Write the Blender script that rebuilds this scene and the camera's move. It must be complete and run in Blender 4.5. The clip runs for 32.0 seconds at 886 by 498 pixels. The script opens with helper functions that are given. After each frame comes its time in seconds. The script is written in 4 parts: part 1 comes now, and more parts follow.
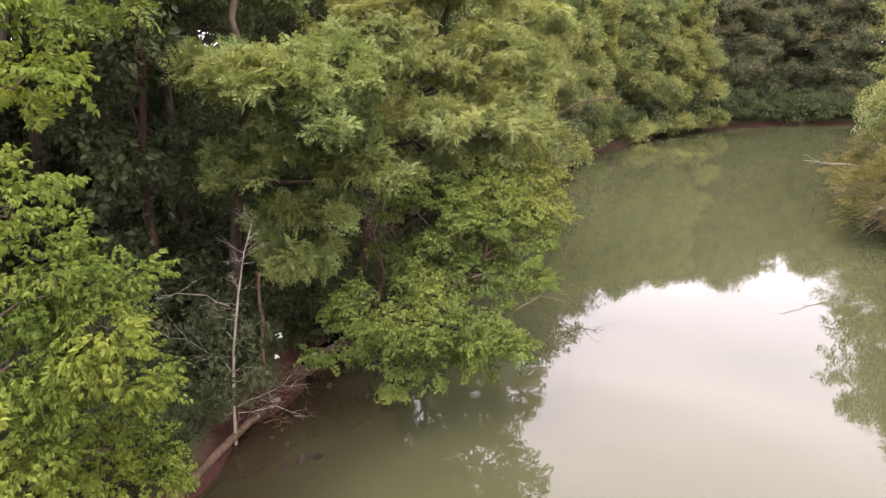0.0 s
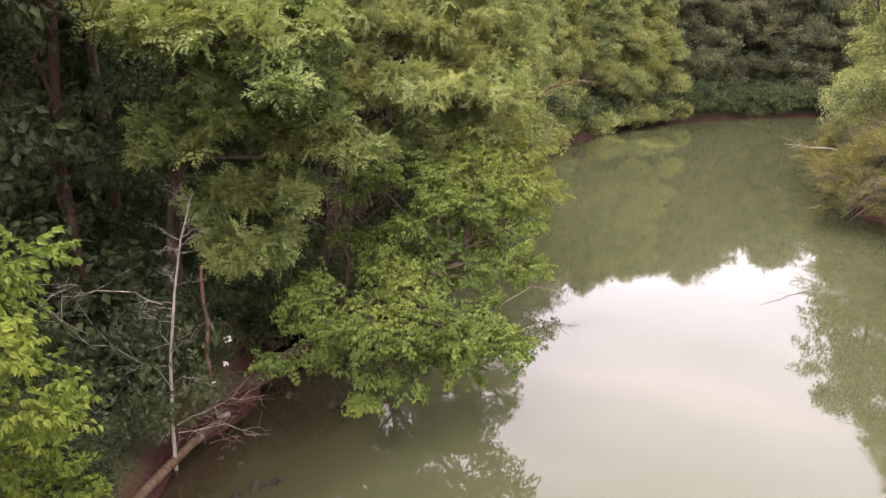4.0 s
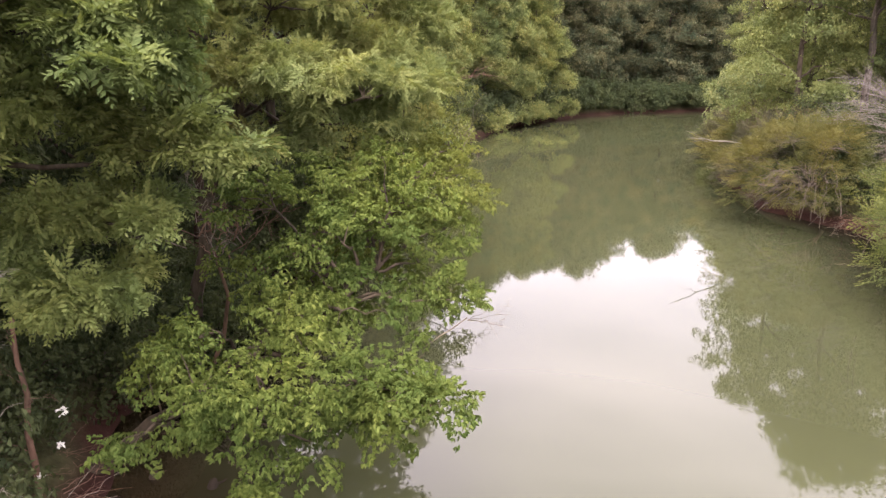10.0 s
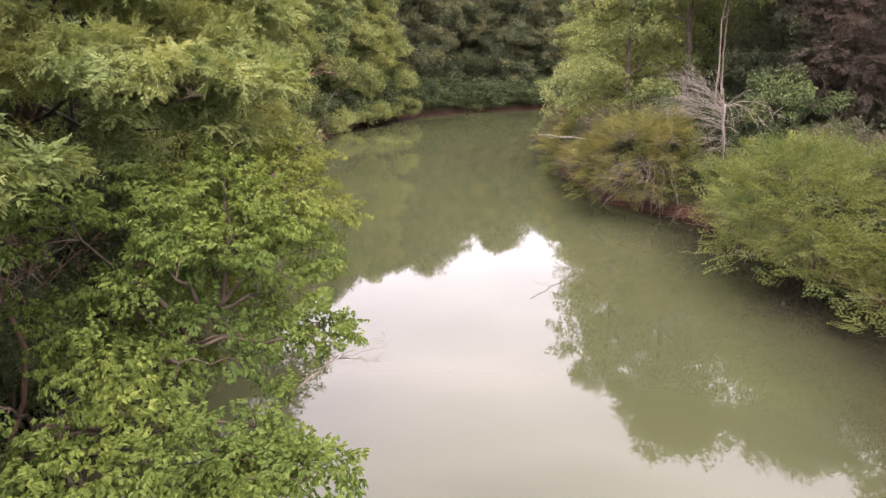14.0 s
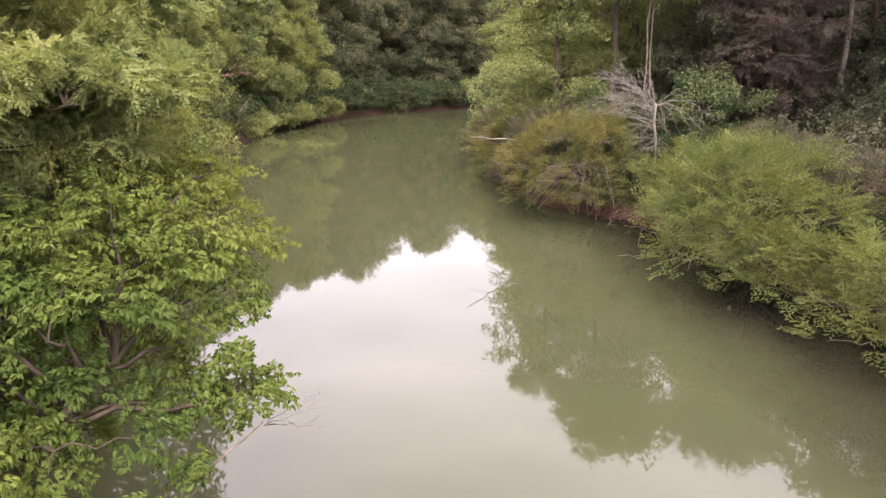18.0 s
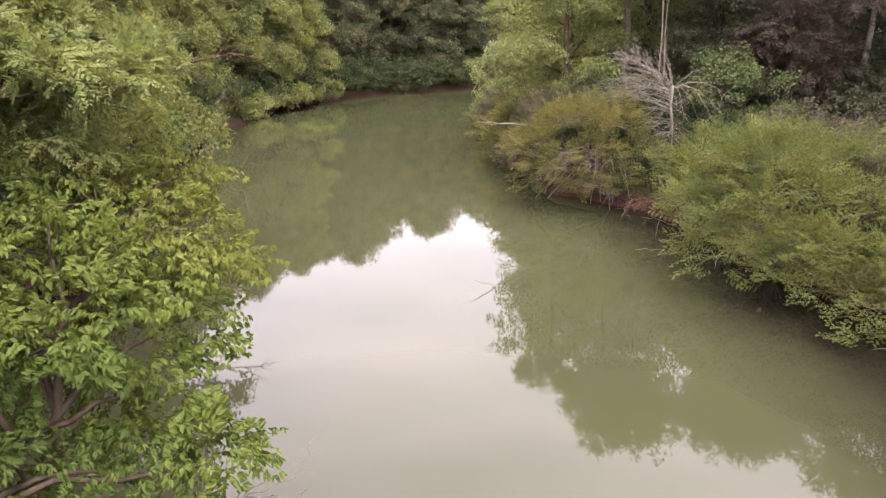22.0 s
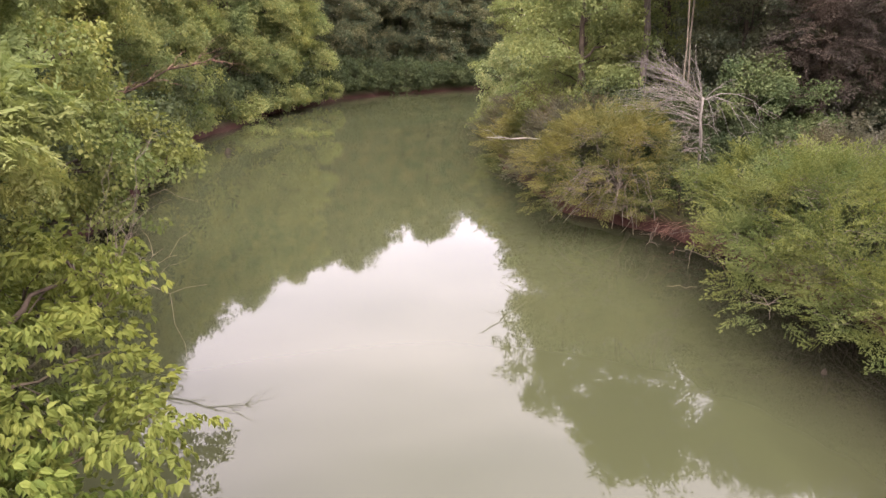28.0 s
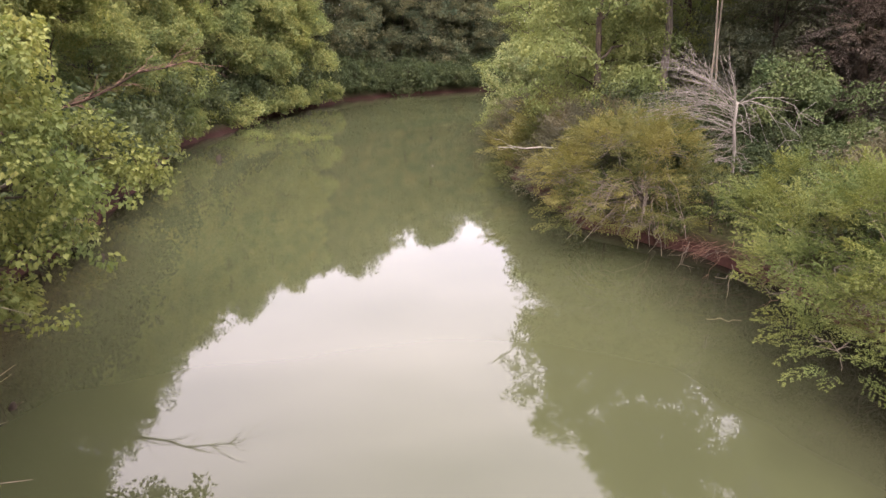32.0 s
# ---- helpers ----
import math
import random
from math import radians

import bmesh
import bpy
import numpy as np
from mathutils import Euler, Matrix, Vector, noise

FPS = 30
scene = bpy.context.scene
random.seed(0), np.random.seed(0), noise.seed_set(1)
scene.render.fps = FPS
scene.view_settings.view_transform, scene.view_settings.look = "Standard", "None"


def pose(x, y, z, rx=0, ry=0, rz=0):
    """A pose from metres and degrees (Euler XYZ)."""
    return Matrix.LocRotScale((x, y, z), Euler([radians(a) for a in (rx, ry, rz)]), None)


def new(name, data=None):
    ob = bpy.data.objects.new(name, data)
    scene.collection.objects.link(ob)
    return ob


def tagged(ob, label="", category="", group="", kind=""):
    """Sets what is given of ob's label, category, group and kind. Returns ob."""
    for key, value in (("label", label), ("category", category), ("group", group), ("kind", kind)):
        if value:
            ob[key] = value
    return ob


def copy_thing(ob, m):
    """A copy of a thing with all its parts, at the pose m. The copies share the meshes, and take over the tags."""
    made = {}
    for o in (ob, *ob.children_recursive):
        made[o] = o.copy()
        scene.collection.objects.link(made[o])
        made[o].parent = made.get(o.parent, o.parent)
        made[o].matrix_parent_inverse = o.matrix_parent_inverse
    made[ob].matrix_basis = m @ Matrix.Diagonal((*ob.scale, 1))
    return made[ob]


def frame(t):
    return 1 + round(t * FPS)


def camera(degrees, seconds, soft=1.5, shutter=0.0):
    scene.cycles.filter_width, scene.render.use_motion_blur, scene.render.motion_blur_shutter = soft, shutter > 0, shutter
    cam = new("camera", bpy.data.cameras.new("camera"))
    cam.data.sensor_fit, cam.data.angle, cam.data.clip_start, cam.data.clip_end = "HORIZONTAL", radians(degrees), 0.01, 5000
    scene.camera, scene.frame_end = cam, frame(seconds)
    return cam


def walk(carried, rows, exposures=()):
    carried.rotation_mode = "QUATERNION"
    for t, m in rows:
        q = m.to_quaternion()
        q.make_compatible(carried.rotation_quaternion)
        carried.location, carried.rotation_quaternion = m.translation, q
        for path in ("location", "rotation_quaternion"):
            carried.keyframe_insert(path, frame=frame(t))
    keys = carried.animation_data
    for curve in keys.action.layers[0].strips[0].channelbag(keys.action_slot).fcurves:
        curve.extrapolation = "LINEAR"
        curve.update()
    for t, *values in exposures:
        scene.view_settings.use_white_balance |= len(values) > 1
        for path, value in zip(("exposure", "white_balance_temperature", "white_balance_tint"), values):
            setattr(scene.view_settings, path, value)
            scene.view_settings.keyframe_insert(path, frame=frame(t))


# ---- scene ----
cam = camera(67.4, 32.0, 1.45)
EXPOSURE, KELVIN, TINT = 2.24, 6400.0, 29.0
METRES, EYE, TILT, LEAN, TURN = 15.0, 8.0, -15.7, 0.0, 0.0
ROWS = [
    (0.0, 0.0, 0.0, 0.0, 0.0, 0.0, -0.0),
    (0.5, -0.0029, 0.0171, -0.0025, 0.03, -0.02, -0.04),
    (1.0, -0.0056, 0.0341, -0.0051, 0.06, -0.02, -0.06),
    (1.5, -0.0086, 0.0515, -0.0073, 0.08, -0.03, -0.02),
    (2.0, -0.0112, 0.0688, -0.0096, 0.12, -0.03, -0.07),
    (2.5, -0.0133, 0.0863, -0.0113, -0.97, -0.08, 0.13),
    (3.0, -0.0153, 0.1041, -0.0161, -2.43, -0.04, 0.6),
    (3.5, -0.0174, 0.1212, -0.0182, -2.87, -0.05, 0.78),
    (5.5, -0.0234, 0.189, -0.0177, -8.1, -0.24, 2.13),
    (6.0, -0.024, 0.2061, -0.0167, -10.26, -0.3, 2.79),
    (6.5, -0.0248, 0.2216, -0.0149, -10.55, -0.3, 2.95),
    (7.0, -0.0252, 0.2371, -0.0121, -10.5, -0.31, 2.92),
    (7.5, -0.0254, 0.253, -0.0085, -10.51, -0.3, 2.88),
    (8.0, -0.0244, 0.2674, -0.0049, -10.44, -0.28, 2.89),
    (8.5, -0.0241, 0.2823, -0.0013, -10.39, -0.29, 2.9),
    (9.0, -0.0241, 0.297, 0.0022, -10.34, -0.28, 2.87),
    (9.5, -0.0239, 0.3112, 0.0061, -10.99, -0.34, 2.92),
    (10.0, -0.0235, 0.3251, 0.0088, -12.67, -0.42, 3.42),
    (10.5, -0.0234, 0.3387, 0.0115, -14.58, -0.55, 3.91),
    (11.0, -0.0219, 0.3514, 0.0133, -15.99, -0.64, 4.31),
    (11.5, -0.0211, 0.364, 0.0155, -17.58, -0.76, 4.67),
    (12.0, -0.0202, 0.3772, 0.0174, -18.98, -0.87, 5.02),
    (12.5, -0.0186, 0.3901, 0.0199, -20.14, -0.96, 5.37),
    (13.0, -0.0163, 0.4027, 0.0223, -21.38, -1.09, 5.67),
    (13.5, -0.0139, 0.4147, 0.0255, -23.16, -1.28, 6.15),
    (14.0, -0.0108, 0.4268, 0.0286, -25.87, -1.6, 6.84),
    (14.5, -0.0074, 0.439, 0.0315, -28.26, -1.9, 7.47),
    (15.0, -0.0033, 0.4502, 0.0346, -30.43, -2.21, 7.95),
    (15.5, 0.0007, 0.4612, 0.0376, -32.3, -2.49, 8.45),
    (17.5, 0.0185, 0.5059, 0.0508, -32.22, -2.48, 8.5),
    (18.0, 0.0234, 0.516, 0.054, -32.19, -2.49, 8.54),
    (18.5, 0.0283, 0.5261, 0.0565, -32.16, -2.49, 8.56),
    (19.0, 0.0334, 0.5367, 0.0588, -32.14, -2.49, 8.6),
    (19.5, 0.039, 0.5476, 0.061, -32.13, -2.5, 8.59),
    (20.0, 0.045, 0.5585, 0.0628, -32.12, -2.5, 8.6),
    (20.5, 0.0509, 0.5693, 0.0658, -32.12, -2.5, 8.61),
    (21.0, 0.0567, 0.5798, 0.0699, -32.12, -2.68, 8.64),
    (21.5, 0.0627, 0.591, 0.0743, -32.13, -3.45, 8.65),
    (22.0, 0.069, 0.6021, 0.0795, -32.13, -4.13, 8.59),
    (22.5, 0.0753, 0.6124, 0.0863, -32.13, -4.41, 8.54),
    (23.0, 0.0818, 0.623, 0.0932, -32.14, -4.41, 8.54),
    (23.5, 0.0883, 0.6337, 0.0993, -32.13, -4.42, 8.46),
    (24.0, 0.0946, 0.6447, 0.105, -32.14, -4.42, 8.42),
    (24.5, 0.1013, 0.6557, 0.1103, -32.15, -4.43, 8.47),
    (25.0, 0.1088, 0.6667, 0.1144, -32.15, -4.43, 8.44),
    (25.5, 0.1166, 0.6795, 0.1189, -32.15, -4.42, 8.43),
    (27.5, 0.1514, 0.7404, 0.1369, -32.15, -4.32, 8.29),
    (28.0, 0.1623, 0.7575, 0.142, -32.13, -4.31, 8.25),
    (28.5, 0.1734, 0.7744, 0.1471, -32.09, -4.32, 8.25),
    (29.0, 0.1852, 0.7917, 0.1516, -32.07, -4.3, 8.26),
    (29.5, 0.1964, 0.8098, 0.1555, -32.06, -4.3, 8.27),
    (30.0, 0.2074, 0.8277, 0.1594, -32.03, -4.29, 8.3),
    (30.5, 0.2179, 0.846, 0.1637, -32.01, -4.27, 8.26),
    (31.0, 0.2286, 0.8641, 0.168, -31.97, -4.26, 8.28),
    (31.5, 0.2392, 0.8823, 0.1727, -31.93, -4.25, 8.33),
    (32.0, 0.2499, 0.9003, 0.1777, -31.89, -4.24, 8.33),
]
walk(cam, [(t, pose(0, 0, EYE, TILT, LEAN, TURN) @ pose(METRES * x, METRES * y, METRES * z, 90 + pitch, roll, yaw)) for t, x, y, z, yaw, pitch, roll in ROWS], [(0.0, EXPOSURE + 0.06, KELVIN, TINT), (13.0, EXPOSURE + 0.06, KELVIN, TINT), (23.0, EXPOSURE - 0.02, KELVIN, TINT), (32.0, EXPOSURE - 0.02, KELVIN, TINT)])

# ---------------------------------------------------------------- light
world = bpy.data.worlds.new("sky")
scene.world = world
world.use_nodes = True
wt = world.node_tree
for n in list(wt.nodes):
    wt.nodes.remove(n)
w_out = wt.nodes.new("ShaderNodeOutputWorld")
w_bg = wt.nodes.new("ShaderNodeBackground")
w_sky = wt.nodes.new("ShaderNodeTexSky")
w_sky.sky_type, w_sky.sun_disc = "NISHITA", False
SUN_UP, SUN_TURN = 52.0, 212.0
w_sky.sun_elevation, w_sky.sun_rotation = radians(SUN_UP), radians(SUN_TURN)
w_co = wt.nodes.new("ShaderNodeTexCoord")
w_map = wt.nodes.new("ShaderNodeMapping")
w_map.inputs["Scale"].default_value = (1.3, 1.3, 6.5)
w_noise = wt.nodes.new("ShaderNodeTexNoise")
w_noise.inputs["Scale"].default_value = 1.35
w_noise.inputs["Detail"].default_value = 4.0
w_noise.inputs["Roughness"].default_value = 0.45
w_ramp = wt.nodes.new("ShaderNodeValToRGB")
w_ramp.color_ramp.elements[0].position = 0.36
w_ramp.color_ramp.elements[0].color = (0.77, 0.745, 0.74, 1)
w_ramp.color_ramp.elements[1].position = 0.66
w_ramp.color_ramp.elements[1].color = (1.11, 1.05, 1.0, 1)
w_gain = wt.nodes.new("ShaderNodeVectorMath")
w_gain.operation = "SCALE"
w_gain.inputs["Scale"].default_value = 13.2
w_mix = wt.nodes.new("ShaderNodeMix")
w_mix.data_type = "RGBA"
w_mix.inputs[0].default_value = 0.88
wt.links.new(w_co.outputs["Generated"], w_map.inputs["Vector"])
wt.links.new(w_map.outputs["Vector"], w_noise.inputs["Vector"])
wt.links.new(w_noise.outputs["Fac"], w_ramp.inputs["Fac"])
w_sep = wt.nodes.new("ShaderNodeSeparateXYZ")
w_high = wt.nodes.new("ShaderNodeMapRange")
w_high.inputs["From Min"].default_value, w_high.inputs["From Max"].default_value = 0.0, 0.62
w_high.inputs["To Min"].default_value, w_high.inputs["To Max"].default_value = 0.58, 1.0
w_dome = wt.nodes.new("ShaderNodeVectorMath")
w_dome.operation = "SCALE"
wt.links.new(w_co.outputs["Generated"], w_sep.inputs[0])
wt.links.new(w_sep.outputs["Z"], w_high.inputs["Value"])
wt.links.new(w_ramp.outputs["Color"], w_dome.inputs[0])
wt.links.new(w_high.outputs["Result"], w_dome.inputs["Scale"])
wt.links.new(w_dome.outputs["Vector"], w_gain.inputs[0])
wt.links.new(w_sky.outputs["Color"], w_mix.inputs[6])
wt.links.new(w_gain.outputs["Vector"], w_mix.inputs[7])
wt.links.new(w_mix.outputs[2], w_bg.inputs["Color"])
w_bg.inputs["Strength"].default_value = 0.12
wt.links.new(w_bg.outputs["Background"], w_out.inputs["Surface"])
sun = new("sun", bpy.data.lights.new("sun", "SUN"))
sun.data.energy, sun.data.angle, sun.data.color = 1.5, radians(28), (1.0, 0.95, 0.86)
sun.matrix_world = pose(0, 0, 40, 90 - SUN_UP, 0, 180 - SUN_TURN)

# ---------------------------------------------------------------- materials


def mat(name, rough=0.8):
    m = bpy.data.materials.new(name)
    m.use_nodes = True
    b = m.node_tree.nodes["Principled BSDF"]
    b.inputs["Roughness"].default_value = rough
    b.inputs["Specular IOR Level"].default_value = 0.12 if rough > 0.7 else 0.5
    return m, m.node_tree.nodes, m.node_tree.links, b


def noise_node(ns, ls, scale, detail=4.0, coord="Object", rough=0.55, stretch=None):
    co = ns.new("ShaderNodeTexCoord")
    n = ns.new("ShaderNodeTexNoise")
    n.inputs["Scale"].default_value, n.inputs["Detail"].default_value, n.inputs["Roughness"].default_value = scale, detail, rough
    if stretch:
        mp = ns.new("ShaderNodeMapping")
        mp.inputs["Scale"].default_value = stretch
        ls.new(co.outputs[coord], mp.inputs["Vector"])
        ls.new(mp.outputs["Vector"], n.inputs["Vector"])
    else:
        ls.new(co.outputs[coord], n.inputs["Vector"])
    return n


def ramp_node(ns, ls, source, stops):
    r = ns.new("ShaderNodeValToRGB")
    el = r.color_ramp.elements
    while len(el) < len(stops):
        el.new(0.5)
    for e, (p, c) in zip(el, stops):
        e.position, e.color = p, (*c, 1)
    ls.new(source, r.inputs["Fac"])
    return r


def mixed(ns, ls, fac, a, b, blend="MIX"):
    m = ns.new("ShaderNodeMix")
    m.data_type, m.blend_type = "RGBA", blend
    for socket, value in ((0, fac), (6, a), (7, b)):
        if isinstance(value, (int, float)):
            m.inputs[socket].default_value = value
        elif isinstance(value, tuple):
            m.inputs[socket].default_value = (*value, 1)
        else:
            ls.new(value, m.inputs[socket])
    return m.outputs[2]


def leaf_material(name, dark, mid, light, through_light=0.35, rough=0.7, patchy=1.0):
    """Leaves: each leaf its own shade, noise patches darker and lighter, light shining through."""
    m, ns, ls, b = mat(name, rough)
    geo = ns.new("ShaderNodeNewGeometry")
    dark, light = [tuple(0.7 * a + 0.3 * c for a, c in zip(end, mid)) for end in (dark, light)]
    r = ramp_node(ns, ls, geo.outputs["Random Per Island"], ((0.0, dark), (0.55, mid), (1.0, light)))
    patch = noise_node(ns, ls, 0.55, 3.0)
    p = ramp_node(ns, ls, patch.outputs["Fac"], ((0.35, tuple(1 + patchy * c for c in (-0.28, -0.20, -0.22))), (0.65, tuple(1 + patchy * c for c in (0.22, 0.12, -0.02)))))
    col = mixed(ns, ls, 1.0, r.outputs["Color"], p.outputs["Color"], "MULTIPLY")
    fine = noise_node(ns, ls, 9.0, 3.0)
    q = ramp_node(ns, ls, fine.outputs["Fac"], ((0.3, (0.82, 0.84, 0.80)), (0.7, (1.15, 1.12, 1.10))))
    col = mixed(ns, ls, 1.0, col, q.outputs["Color"], "MULTIPLY")
    ls.new(col, b.inputs["Base Color"])
    b.inputs["Specular IOR Level"].default_value = 0.12
    tr = ns.new("ShaderNodeBsdfTranslucent")
    bright = mixed(ns, ls, 1.0, col, (1.22, 1.2, 0.75), "MULTIPLY")
    ls.new(bright, tr.inputs["Color"])
    mx = ns.new("ShaderNodeMixShader")
    mx.inputs[0].default_value = through_light
    ls.new(b.outputs["BSDF"], mx.inputs[1])
    ls.new(tr.outputs["BSDF"], mx.inputs[2])
    ls.new(mx.outputs["Shader"], ns["Material Output"].inputs["Surface"])
    return m


def bark_material(name, dark, light, scale=9.0):
    m, ns, ls, b = mat(name, 0.9)
    n = noise_node(ns, ls, scale, 6.0, stretch=(1, 1, 0.25))
    big = noise_node(ns, ls, 1.3, 3.0)
    r = ramp_node(ns, ls, n.outputs["Fac"], ((0.3, dark), (0.7, light)))
    k = ramp_node(ns, ls, big.outputs["Fac"], ((0.35, (0.75, 0.78, 0.72)), (0.65, (1.1, 1.05, 1.0))))
    ls.new(mixed(ns, ls, 1.0, r.outputs["Color"], k.outputs["Color"], "MULTIPLY"), b.inputs["Base Color"])
    bump = ns.new("ShaderNodeBump")
    bump.inputs["Strength"].default_value, bump.inputs["Distance"].default_value = 0.9, 0.03
    ls.new(n.outputs["Fac"], bump.inputs["Height"])
    ls.new(bump.outputs["Normal"], b.inputs["Normal"])
    return m


LEAF_LIME = leaf_material("leaf_lime", (0.082, 0.124, 0.020), (0.130, 0.176, 0.032), (0.198, 0.240, 0.056), 0.38)
LEAF_SPRING = leaf_material("leaf_spring", (0.070, 0.095, 0.021), (0.104, 0.129, 0.030), (0.142, 0.166, 0.043), 0.33)
LEAF_ELDER = leaf_material("leaf_elder", (0.055, 0.087, 0.019), (0.092, 0.131, 0.031), (0.142, 0.179, 0.048), 0.36)
LEAF_WALNUT = leaf_material("leaf_walnut", (0.107, 0.141, 0.048), (0.130, 0.167, 0.058), (0.164, 0.199, 0.074), 0.38)
LEAF_FEATHER = leaf_material("leaf_feather", (0.148, 0.173, 0.064), (0.181, 0.208, 0.077), (0.224, 0.245, 0.098), 0.40)
# blue raised here and in maple to put distance haze into the colour
LEAF_BROAD = leaf_material("leaf_broad", (0.102, 0.127, 0.051), (0.152, 0.181, 0.074), (0.222, 0.247, 0.112), 0.38, patchy=1.3)
LEAF_MAPLE = leaf_material("leaf_maple", (0.101, 0.123, 0.038), (0.148, 0.173, 0.060), (0.211, 0.232, 0.090), 0.38, patchy=1.3)
# shade of the far bank and deep woods is put into this colour
LEAF_DEEP_SHADE = leaf_material("leaf_deep_shade", (0.064, 0.073, 0.048), (0.082, 0.093, 0.060), (0.104, 0.116, 0.072), 0.34, 0.88, 1.9)
# extra blue stands for haze in the woods
LEAF_WOOD = leaf_material("leaf_wood", (0.064, 0.076, 0.053), (0.090, 0.104, 0.070), (0.120, 0.136, 0.089), 0.36)
# far-bank shade and bluish haze are put into this leaf colour
LEAF_HAZE_BLUE = leaf_material("leaf_haze_blue", (0.070, 0.080, 0.056), (0.088, 0.100, 0.067), (0.108, 0.120, 0.078), 0.34, 0.88, 1.9)
# shade of the hollows and slope is put into this leaf colour
LEAF_UNDER_SHADE = leaf_material("leaf_under_shade", (0.031, 0.044, 0.021), (0.049, 0.066, 0.031), (0.075, 0.093, 0.044), 0.32)
LEAF_OLIVE = leaf_material("leaf_olive", (0.074, 0.077, 0.026), (0.114, 0.114, 0.040), (0.156, 0.152, 0.060), 0.34, patchy=1.4)
LEAF_PRIVET = leaf_material("leaf_privet", (0.066, 0.084, 0.026), (0.105, 0.128, 0.042), (0.152, 0.172, 0.060), 0.36, patchy=1.15)
LEAF_SHEEN = leaf_material("leaf_sheen", (0.105, 0.135, 0.062), (0.158, 0.190, 0.092), (0.225, 0.250, 0.140), 0.36)
LEAF_GREY = leaf_material("leaf_grey", (0.056, 0.053, 0.036), (0.074, 0.070, 0.048), (0.092, 0.087, 0.060), 0.28)
LEAF_ROUND = leaf_material("leaf_round", (0.050, 0.074, 0.032), (0.074, 0.101, 0.044), (0.104, 0.130, 0.058), 0.28)
LEAF_GOLD = leaf_material("leaf_gold", (0.098, 0.120, 0.044), (0.138, 0.163, 0.062), (0.180, 0.204, 0.084), 0.34)
LEAF_RUST = leaf_material("leaf_rust", (0.052, 0.042, 0.036), (0.067, 0.055, 0.047), (0.084, 0.069, 0.060), 0.15, 0.8)
BARK = bark_material("bark", (0.026, 0.02, 0.014), (0.085, 0.068, 0.05))
BARK_PALE = bark_material("bark_pale", (0.13, 0.117, 0.10), (0.32, 0.29, 0.25), 7.0)
BARK_ASH = bark_material("bark_ash", (0.098, 0.088, 0.078), (0.22, 0.20, 0.178), 9.0)
BARK_GREY = bark_material("bark_grey", (0.075, 0.063, 0.052), (0.19, 0.16, 0.135), 12.0)
BARK_RED = bark_material("bark_red", (0.075, 0.045, 0.034), (0.21, 0.13, 0.095), 10.0)
BARK_LOG = bark_material("bark_log", (0.045, 0.03, 0.02), (0.15, 0.10, 0.066), 14.0)
BARK_TAN = bark_material("bark_tan", (0.075, 0.063, 0.048), (0.19, 0.162, 0.126), 10.0)
BARK_VINE = bark_material("bark_vine", (0.016, 0.011, 0.008), (0.06, 0.036, 0.025), 6.0)
BARK_WET = bark_material("bark_wet", (0.018, 0.014, 0.011), (0.05, 0.038, 0.03), 8.0)

# red clay, leaf litter and moss
GROUND, ns, ls, b = mat("clay_and_litter", 0.92)
n1 = noise_node(ns, ls, 0.5, 6.0)
n2 = noise_node(ns, ls, 6.0, 8.0, rough=0.7)
clay = ramp_node(ns, ls, n2.outputs["Fac"], ((0.25, (0.024, 0.010, 0.008)), (0.5, (0.04, 0.017, 0.013)), (0.8, (0.066, 0.033, 0.025))))
litter = ramp_node(ns, ls, n2.outputs["Fac"], ((0.25, (0.025, 0.028, 0.012)), (0.55, (0.06, 0.06, 0.026)), (0.8, (0.10, 0.075, 0.045))))
geo = ns.new("ShaderNodeNewGeometry")
sep = ns.new("ShaderNodeSeparateXYZ")
ls.new(geo.outputs["Position"], sep.inputs[0])
high = ns.new("ShaderNodeMapRange")
high.inputs["From Min"].default_value, high.inputs["From Max"].default_value = 0.22, 0.6
ls.new(sep.outputs["Z"], high.inputs["Value"])
ls.new(mixed(ns, ls, high.outputs["Result"], clay.outputs["Color"], litter.outputs["Color"]), b.inputs["Base Color"])
bump = ns.new("ShaderNodeBump")
bump.inputs["Strength"].default_value, bump.inputs["Distance"].default_value = 0.8, 0.06
ls.new(n2.outputs["Fac"], bump.inputs["Height"])
ls.new(bump.outputs["Normal"], b.inputs["Normal"])

# silty green water, nearly still
WATER, ns, ls, b = mat("silty_water", 0.025)
n1 = noise_node(ns, ls, 0.09, 3.0)
r = ramp_node(ns, ls, n1.outputs["Fac"], ((0.3, (0.0342, 0.0382, 0.0180)), (0.7, (0.0413, 0.0452, 0.0211))))
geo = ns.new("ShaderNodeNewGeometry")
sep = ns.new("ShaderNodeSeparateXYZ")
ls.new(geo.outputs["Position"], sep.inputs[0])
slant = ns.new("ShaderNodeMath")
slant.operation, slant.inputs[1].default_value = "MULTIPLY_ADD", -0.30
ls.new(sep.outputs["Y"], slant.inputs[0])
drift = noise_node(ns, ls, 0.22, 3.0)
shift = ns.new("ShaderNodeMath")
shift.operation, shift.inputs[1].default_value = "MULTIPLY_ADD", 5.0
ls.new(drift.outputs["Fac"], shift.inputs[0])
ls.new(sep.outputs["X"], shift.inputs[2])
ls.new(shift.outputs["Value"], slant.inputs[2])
silt_shade = ns.new("ShaderNodeMapRange")
silt_shade.inputs["From Min"].default_value, silt_shade.inputs["From Max"].default_value = -5.4, -2.1
ls.new(slant.outputs["Value"], silt_shade.inputs["Value"])
